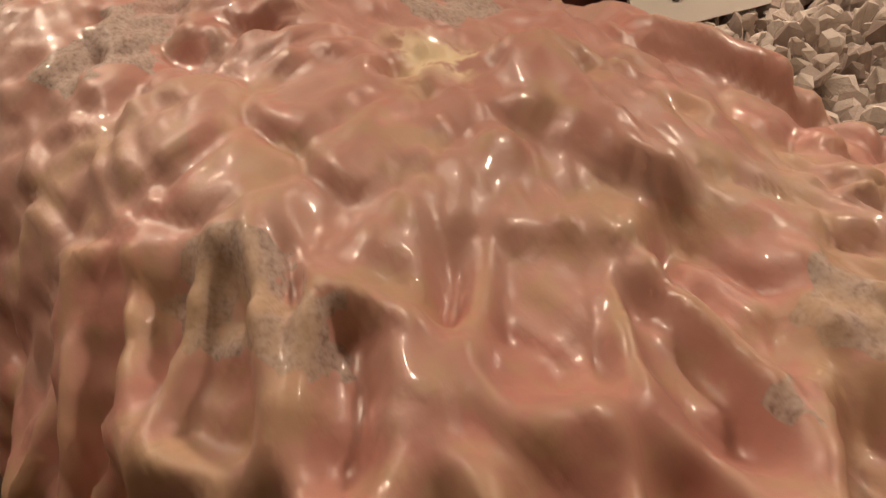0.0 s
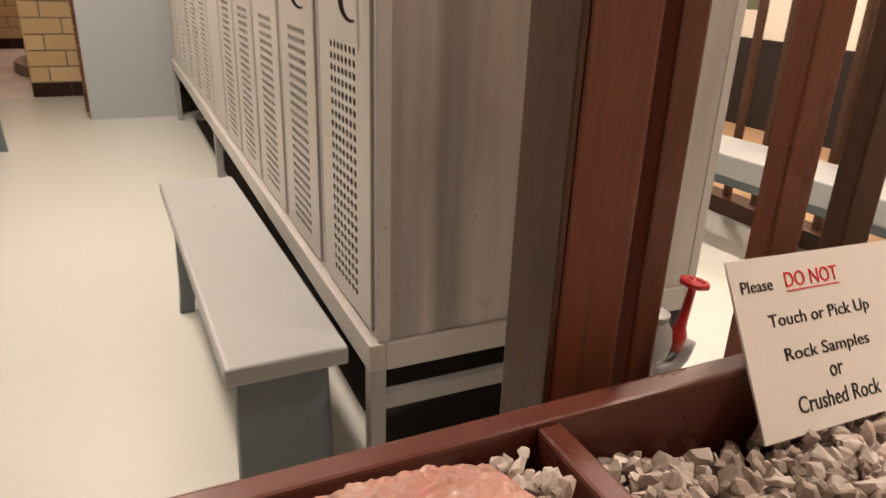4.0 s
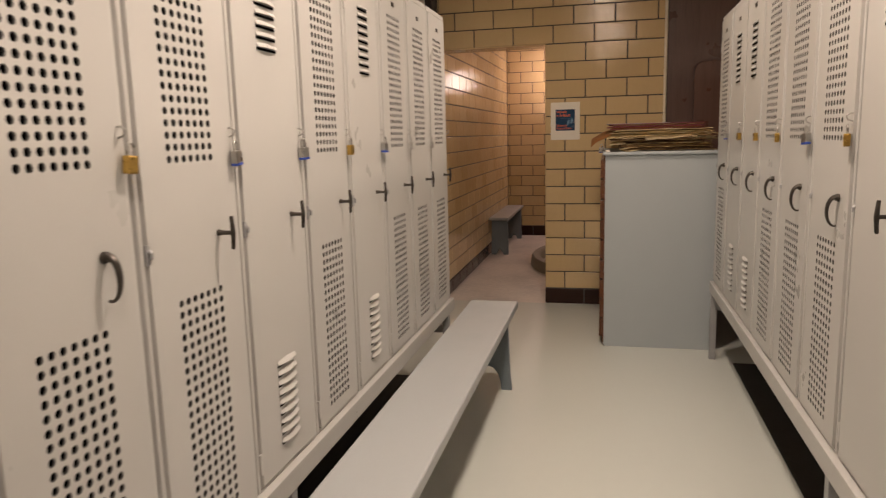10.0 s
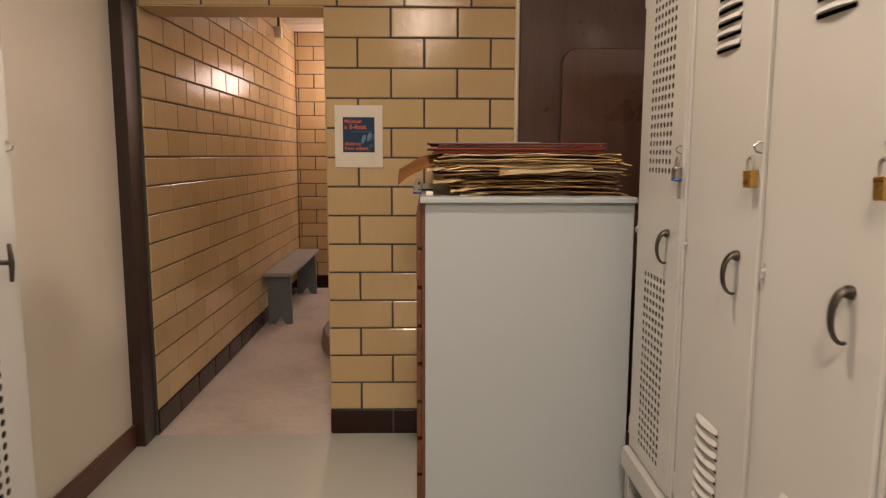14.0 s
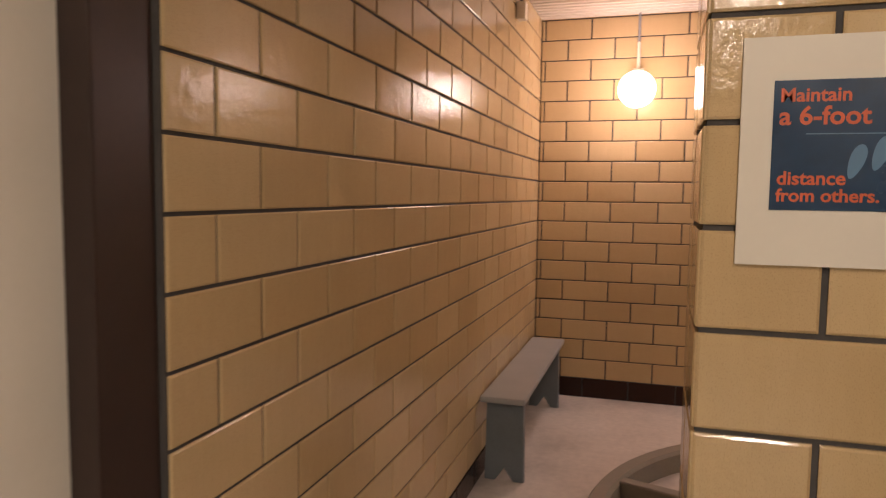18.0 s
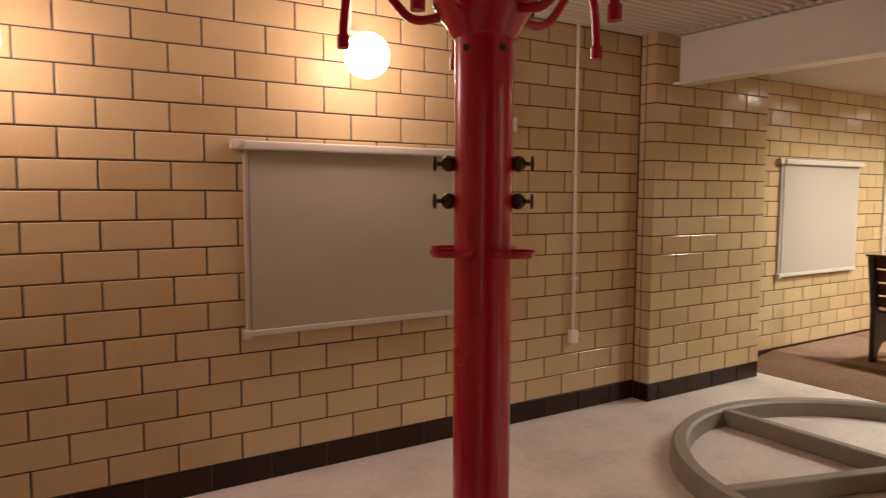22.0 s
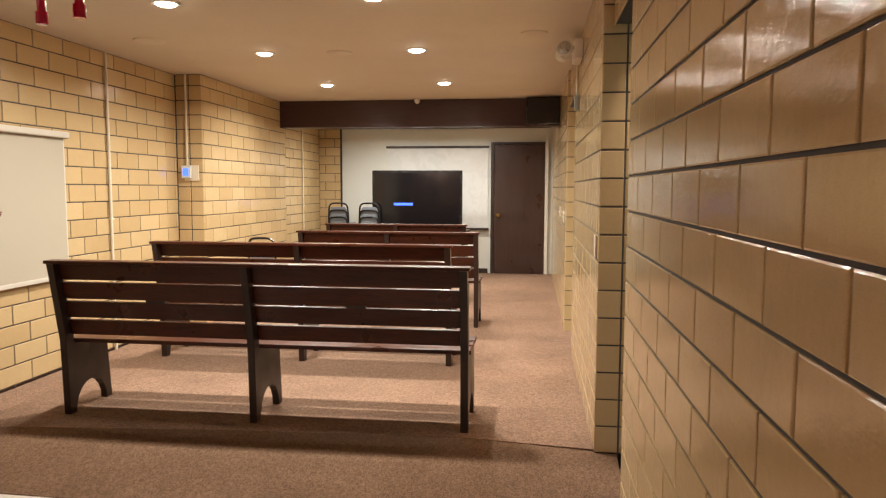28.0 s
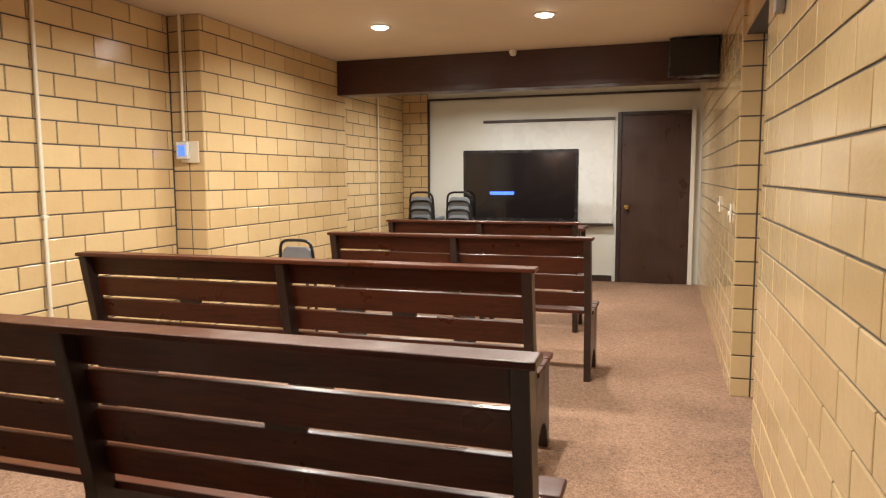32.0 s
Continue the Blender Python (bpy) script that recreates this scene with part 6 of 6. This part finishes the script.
NU, NV = 380, 520
base, normals, heights, grain, faces = [], [], np.zeros((NV + 1, NU + 1)), np.zeros((NV + 1, NU + 1)), []
off1, off2, off3, off4 = Vector((7, 1, 3)), Vector((2, 9, 5)), Vector((11, 4, 8)), Vector((1.7, 3.3, 0.4))
for j in range(NV + 1):
    for i in range(NU + 1):
        u, v = 2 * i / NU - 1, 2 * j / NV - 1
        s = max(abs(u), abs(v))
        d = math.hypot(u, v)
        cu, cv = (u / d, v / d) if d > 1e-9 else (1.0, 0.0)
        rad, hz = loaf(s)
        e = 2.4 + (2.4 if cu < 0 else 1.7) * abs(2 * cu * cv) * (cv > 0)
        sq = 1 / (abs(cu) ** e + abs(cv) ** e) ** (1 / e)
        wide = RA * (1.0 if cu < 0 else 0.78 + 0.09 * step_up(cv, -0.7, 0.2))
        p = Vector((wide * rad * sq * cu, RB * rad * sq * cv, RC * hz))
        q = p + Vector((rock_c[0], rock_c[1], 0))
        far = step_up(q.y, 0.13, 0.25)
        warp = Vector((noise.noise(q * 24), noise.noise(q * 24 + off1), noise.noise(q * 24 + off2)))
        q1 = q + warp * 0.013
        # plates at different levels with soft scarps
        d1, pts = noise.voronoi(q1 * 30)
        w = 0.5 + 0.5 * step_up(d1[1] - d1[0], 0.0, 0.12)
        h = 0.011 * (1 - 0.6 * far) * (noise.noise(pts[0] * 3.7 + off4) * w + noise.noise(pts[1] * 3.7 + off4) * (1 - w))
        # rounded lobes of two sizes with narrow creases between them
        d2, pts = noise.voronoi(q1 * 62 + off2)
        lobes = step_up(noise.noise(q * 17 + off3) + 0.5 * noise.noise(pts[0] * 2.9), -0.30, 0.10)
        h += (0.25 + 0.75 * lobes) * (1 - 0.5 * far) * (0.0040 * (1 - (1 - min((d2[1] - d2[0]) / 0.40, 1.0)) ** 3 - 0.8) + 0.003 * noise.noise(pts[0] * 5.1))
        d4, pts = noise.voronoi(q1 * 125 + off3)
        h += 0.0020 * (1 - (1 - min((d4[1] - d4[0]) / 0.4, 1.0)) ** 3 - 0.8 + 0.4 * noise.noise(pts[0] * 6.3)) * step_up(noise.noise(q * 26 + off1), -0.25, 0.15)
        # a few small pits, and ripples on the far end
        d3, pts = noise.voronoi(q1 * 70 + off1)
        if noise.noise(pts[0] * 7.1) > 0.24:
            h -= 0.0045 * (1 - step_up(d3[0], 0.06, 0.26))
        h += far * 0.0050 * noise.noise(Vector((q1.x * 60, q1.y * 130, q1.z * 60)))
        # long hollows with thin ridges between them, on the flank that faces the aisle
        along, across = 0.65 * q.x + 0.76 * q.y, 0.76 * q.x - 0.65 * q.y
        flank = 1 - step_up(along + 0.012 * noise.noise(q * 30 + off4), 0.535, 0.565)
        if flank > 0:
            d5, pts = noise.voronoi(Vector((across * 78, along * 27, q.z * 24)) + warp * 0.35)
            rim = 1 - step_up(d5[1] - d5[0], 0.02, 0.30)
            h = h * (1 - 0.6 * flank) + flank * (0.0075 * rim - 0.002 + 0.005 * noise.noise(pts[0] * 4.1 + off1))
        h += 0.008 * noise.noise(q * 8 + off2) + 0.0060 * noise.noise(q * 20 + off3)
        g = 0.0009 * noise.noise(q * 210) + 0.0016 * noise.noise(q1 * 95 + off4)
        n = Vector((p.x / RA ** 2 * s, p.y / RB ** 2 * s, p.z / RC ** 2)).normalized()
        base.append(p)
        normals.append(n)
        heights[j, i], grain[j, i] = h, g
for k in range(1):
    heights[1:-1, 1:-1] = (heights[1:-1, 1:-1] * 2 + heights[:-2, 1:-1] + heights[2:, 1:-1] + heights[1:-1, :-2] + heights[1:-1, 2:]) / 6
verts = [p + n * float(h) for p, n, h in zip(base, normals, (heights * 0.9 + grain).ravel())]
for j in range(NV):
    for i in range(NU):
        k = j * (NU + 1) + i
        faces.append((k, k + 1, k + NU + 2, k + NU + 1))
me = bpy.data.meshes.new("rock")
me.from_pydata(verts, [], faces)
for f in me.polygons:
    f.use_smooth = True
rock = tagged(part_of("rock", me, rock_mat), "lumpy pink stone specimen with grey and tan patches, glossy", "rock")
rock.matrix_world = pose(rock_c[0], rock_c[1], 0.736, 0, 0, 0)

# notice leaning on the gravel
t = thing("notice", "white notice card asking not to touch the rocks", "sign", 0, 0, 0)
a, b, c = Vector((1.226, 0.423, 0.905)), Vector((1.486, 0.425, 0.895)), Vector((1.216, 0.325, 0.746))
ux = (b - a).normalized()
uz = (a - c)
uz = (uz - ux * uz.dot(ux)).normalized()
uy = uz.cross(ux)
t.matrix_world = Matrix(((ux.x, uy.x, uz.x, a.x), (ux.y, uy.y, uz.y, a.y), (ux.z, uy.z, uz.z, a.z), (0, 0, 0, 1)))
SW, SH = (b - a).length, (a - c).length
part("card", boxed(0, SW, -0.001, 0.002, -SH, 0, bevel=0.0006), sign_white, t)
part("back_leg", boxed(0.02, SW - 0.02, 0.0022, 0.006, -SH, -SH + 0.03), sign_white, t)
for words, high, f0, f1, fz, mat in (("Please", 0.0125, 0.050, 0.225, 0.190, ink), ("DO NOT", 0.0165, 0.300, 0.620, 0.190, ink_red), ("Touch or Pick Up", 0.0175, 0.160, 0.770, 0.397, ink), ("Rock Samples", 0.0175, 0.210, 0.720, 0.592, ink), ("or", 0.0120, 0.440, 0.520, 0.730, ink), ("Crushed Rock", 0.0175, 0.220, 0.720, 0.887, ink)):
    me = lettering(words, 0.025)
    xs, zs = [v.co.x for v in me.vertices], [v.co.y for v in me.vertices]
    kx, kz = (f1 - f0) * SW / (max(xs) - min(xs)), high / (max(zs) - min(zs))
    for v in me.vertices:
        v.co.x, v.co.y = (v.co.x - min(xs)) * kx + f0 * SW, v.co.y * kz
    o = part_of("letters", me, mat, t, "red underlined lettering" if mat is ink_red else "black lettering")
    o.matrix_basis = pose(0, -0.0016, -fz * SH, 90, 0, 0)
part("underline", boxed(0.30 * SW, 0.62 * SW, -0.0019, -0.0014, -0.190 * SH - 0.0045, -0.190 * SH - 0.0032), ink_red, t)

# ---- fence and what stands behind the planter ----
def upright(x0, x1, y0, y1, mat, label, z1=LOCKER_Z):
    t = thing("fence_post", label, "post", (x0 + x1) / 2, (y0 + y1) / 2, 0, group="wooden fence uprights")
    part("post_board", boxed(-(x1 - x0) / 2, (x1 - x0) / 2, -(y1 - y0) / 2, (y1 - y0) / 2, 0, z1, bevel=0.004), mat, t)
    return t


p = upright(1.046, 1.124, 0.450, 0.535, red_wood, "red-stained square wooden post behind the display box")
# dark sheet over the post's left face, its shade put into the colour
part("side_plank", boxed(-0.047, -0.0392, -0.041, 0.0425, 0, LOCKER_Z, bevel=0.002), post_wood, p, "nearly black sheet as the post's shaded left side")
upright(1.146, 1.180, 0.452, 0.480, red_wood, "narrow red-brown stained wooden slat")
upright(1.405, 1.460, 0.515, 0.550, red_wood, "red-stained wooden post of the fence")
upright(1.545, 1.600, 0.515, 0.550, post_wood, "dark-stained wooden post of the fence")
upright(1.740, 1.800, 0.515, 0.550, post_wood, "dark-stained wooden post of the fence")

t = thing("standpipe", "grey standpipe valve with a red hand wheel", "valve", 1.705, 1.00, 0.035)
part("pipe", rod((0, 0, -0.035), (0, 0, 0.36), 0.020), pipe_grey, t)
part("pipe_collar", lathe([(0.020, 0.235), (0.030, 0.238), (0.030, 0.275), (0.020, 0.278)], 16), pipe_grey, t)
part("valve_body", lathe([(0.020, 0.33), (0.040, 0.345), (0.047, 0.375), (0.044, 0.405), (0.030, 0.430), (0.034, 0.436), (0.034, 0.446), (0.016, 0.452), (0.0, 0.452)], 20), pipe_grey, t)
part("elbow", smooth(tube(bmesh.new(), arc([(0, 0, 0.285), (0.085, -0.01, 0.300), (0.105, -0.01, 0.360)]), 0.019, 12)), pipe_grey, t)
part("side_arm", rod((-0.10, 0.0, 0.285), (0, 0, 0.285), 0.018), pipe_grey, t)
part("stem", smooth(tube(bmesh.new(), [(0.062, -0.01, 0.345), (0.068, -0.01, 0.385), (0.074, -0.01, 0.405), (0.082, -0.01, 0.455), (0.090, -0.01, 0.505)], [0.018, 0.022, 0.012, 0.010, 0.009], 12)), valve_red, t, "red valve stem")
bm = bmesh.new()
hub, tip = Vector((0.092, -0.01, 0.508)), Vector((0.16, 0.0, 1.0)).normalized()
e1 = Vector((1, 0, -0.16)).normalized()
e2 = tip.cross(e1)
ring = [hub + (e1 * math.cos(a) + e2 * math.sin(a)) * 0.027 for a in (2 * math.pi * k / 16 for k in range(17))]
tube(bm, ring, [0.0065 + 0.002 * (k % 2) for k in range(17)], 8, caps=False)
for k in range(3):
    tube(bm, [ring[k * 8 // 3], ring[k * 8 // 3 + 8]], 0.005, 8)
bmesh.ops.recalc_face_normals(bm, faces=bm.faces)
part("hand_wheel", smooth(bm), valve_red, t, "red hand wheel")
t = thing("standpipe", "grey standpipe with a red cap behind the post", "valve", 1.575, 1.00, 0.035)
part("pipe", rod((0, 0, -0.035), (0, 0, 0.40), 0.020), pipe_grey, t)
part("red_cap", lathe([(0.020, 0.38), (0.034, 0.385), (0.036, 0.425), (0.020, 0.445), (0.0, 0.447)], 16), valve_red, t, "red cap")

bench("bench", "glossy grey painted bench in the side aisle", 3.09, 3.42, 0.95, 3.7, 0.45, [1.15, 3.5], thick=0.10, rz=4.0)
for k in range(14):
    upright(3.585, 3.620, 1.055 + 0.187 * k, 1.090 + 0.187 * k, post_wood, "narrow dark slat of the side fence", 1.15)
t = thing("fence_rail", "dark wooden bottom rail of the side fence", "rail", 3.60, 2.3, 0)
part("rail_board", boxed(-0.07, 0.07, -1.3, 1.5, 0.0, 0.09, bevel=0.006), post_wood, t)
structure("floor_8", boxed(3.69, 5.52, 0.2, 5.6, 0.0005, 0.006), tan_floor, "worn tan floor behind the side fence", "floor")
structure("wall_backdrop", boxed(5.52, 5.598, 0.2, 5.6, 0.0, 0.715), black_wall, "near black low panel in the side aisle", "panel")
t = thing("photo_board", "cream display board with small colour photographs", "display board", 5.555, 3.3, 0.715)
part("board", boxed(0, 0.03, -2.0, 1.9, 0.002, 1.3, bevel=0.003), white_wall, t)
rng = random.Random(8)
for row in range(3):
    yy = -1.9
    while yy < 1.7:
        w, hh = rng.uniform(0.14, 0.26), rng.uniform(0.12, 0.22)
        zz = 0.18 + 0.30 * row + rng.uniform(-0.06, 0.05)
        o = part("photograph", boxed(-0.004, -0.0005, yy, yy + w, zz, zz + hh), rng.choice((photo_tan, photo_red, photo_green)), t)
        part("print_border", boxed(-0.003, -0.0004, yy - 0.012, yy + w + 0.012, zz - 0.012, zz + hh + 0.012), poster_white, o)
        yy += w + rng.uniform(0.08, 0.30)

# ---- tiles last ----
for args in FACES:
    lay(*args)
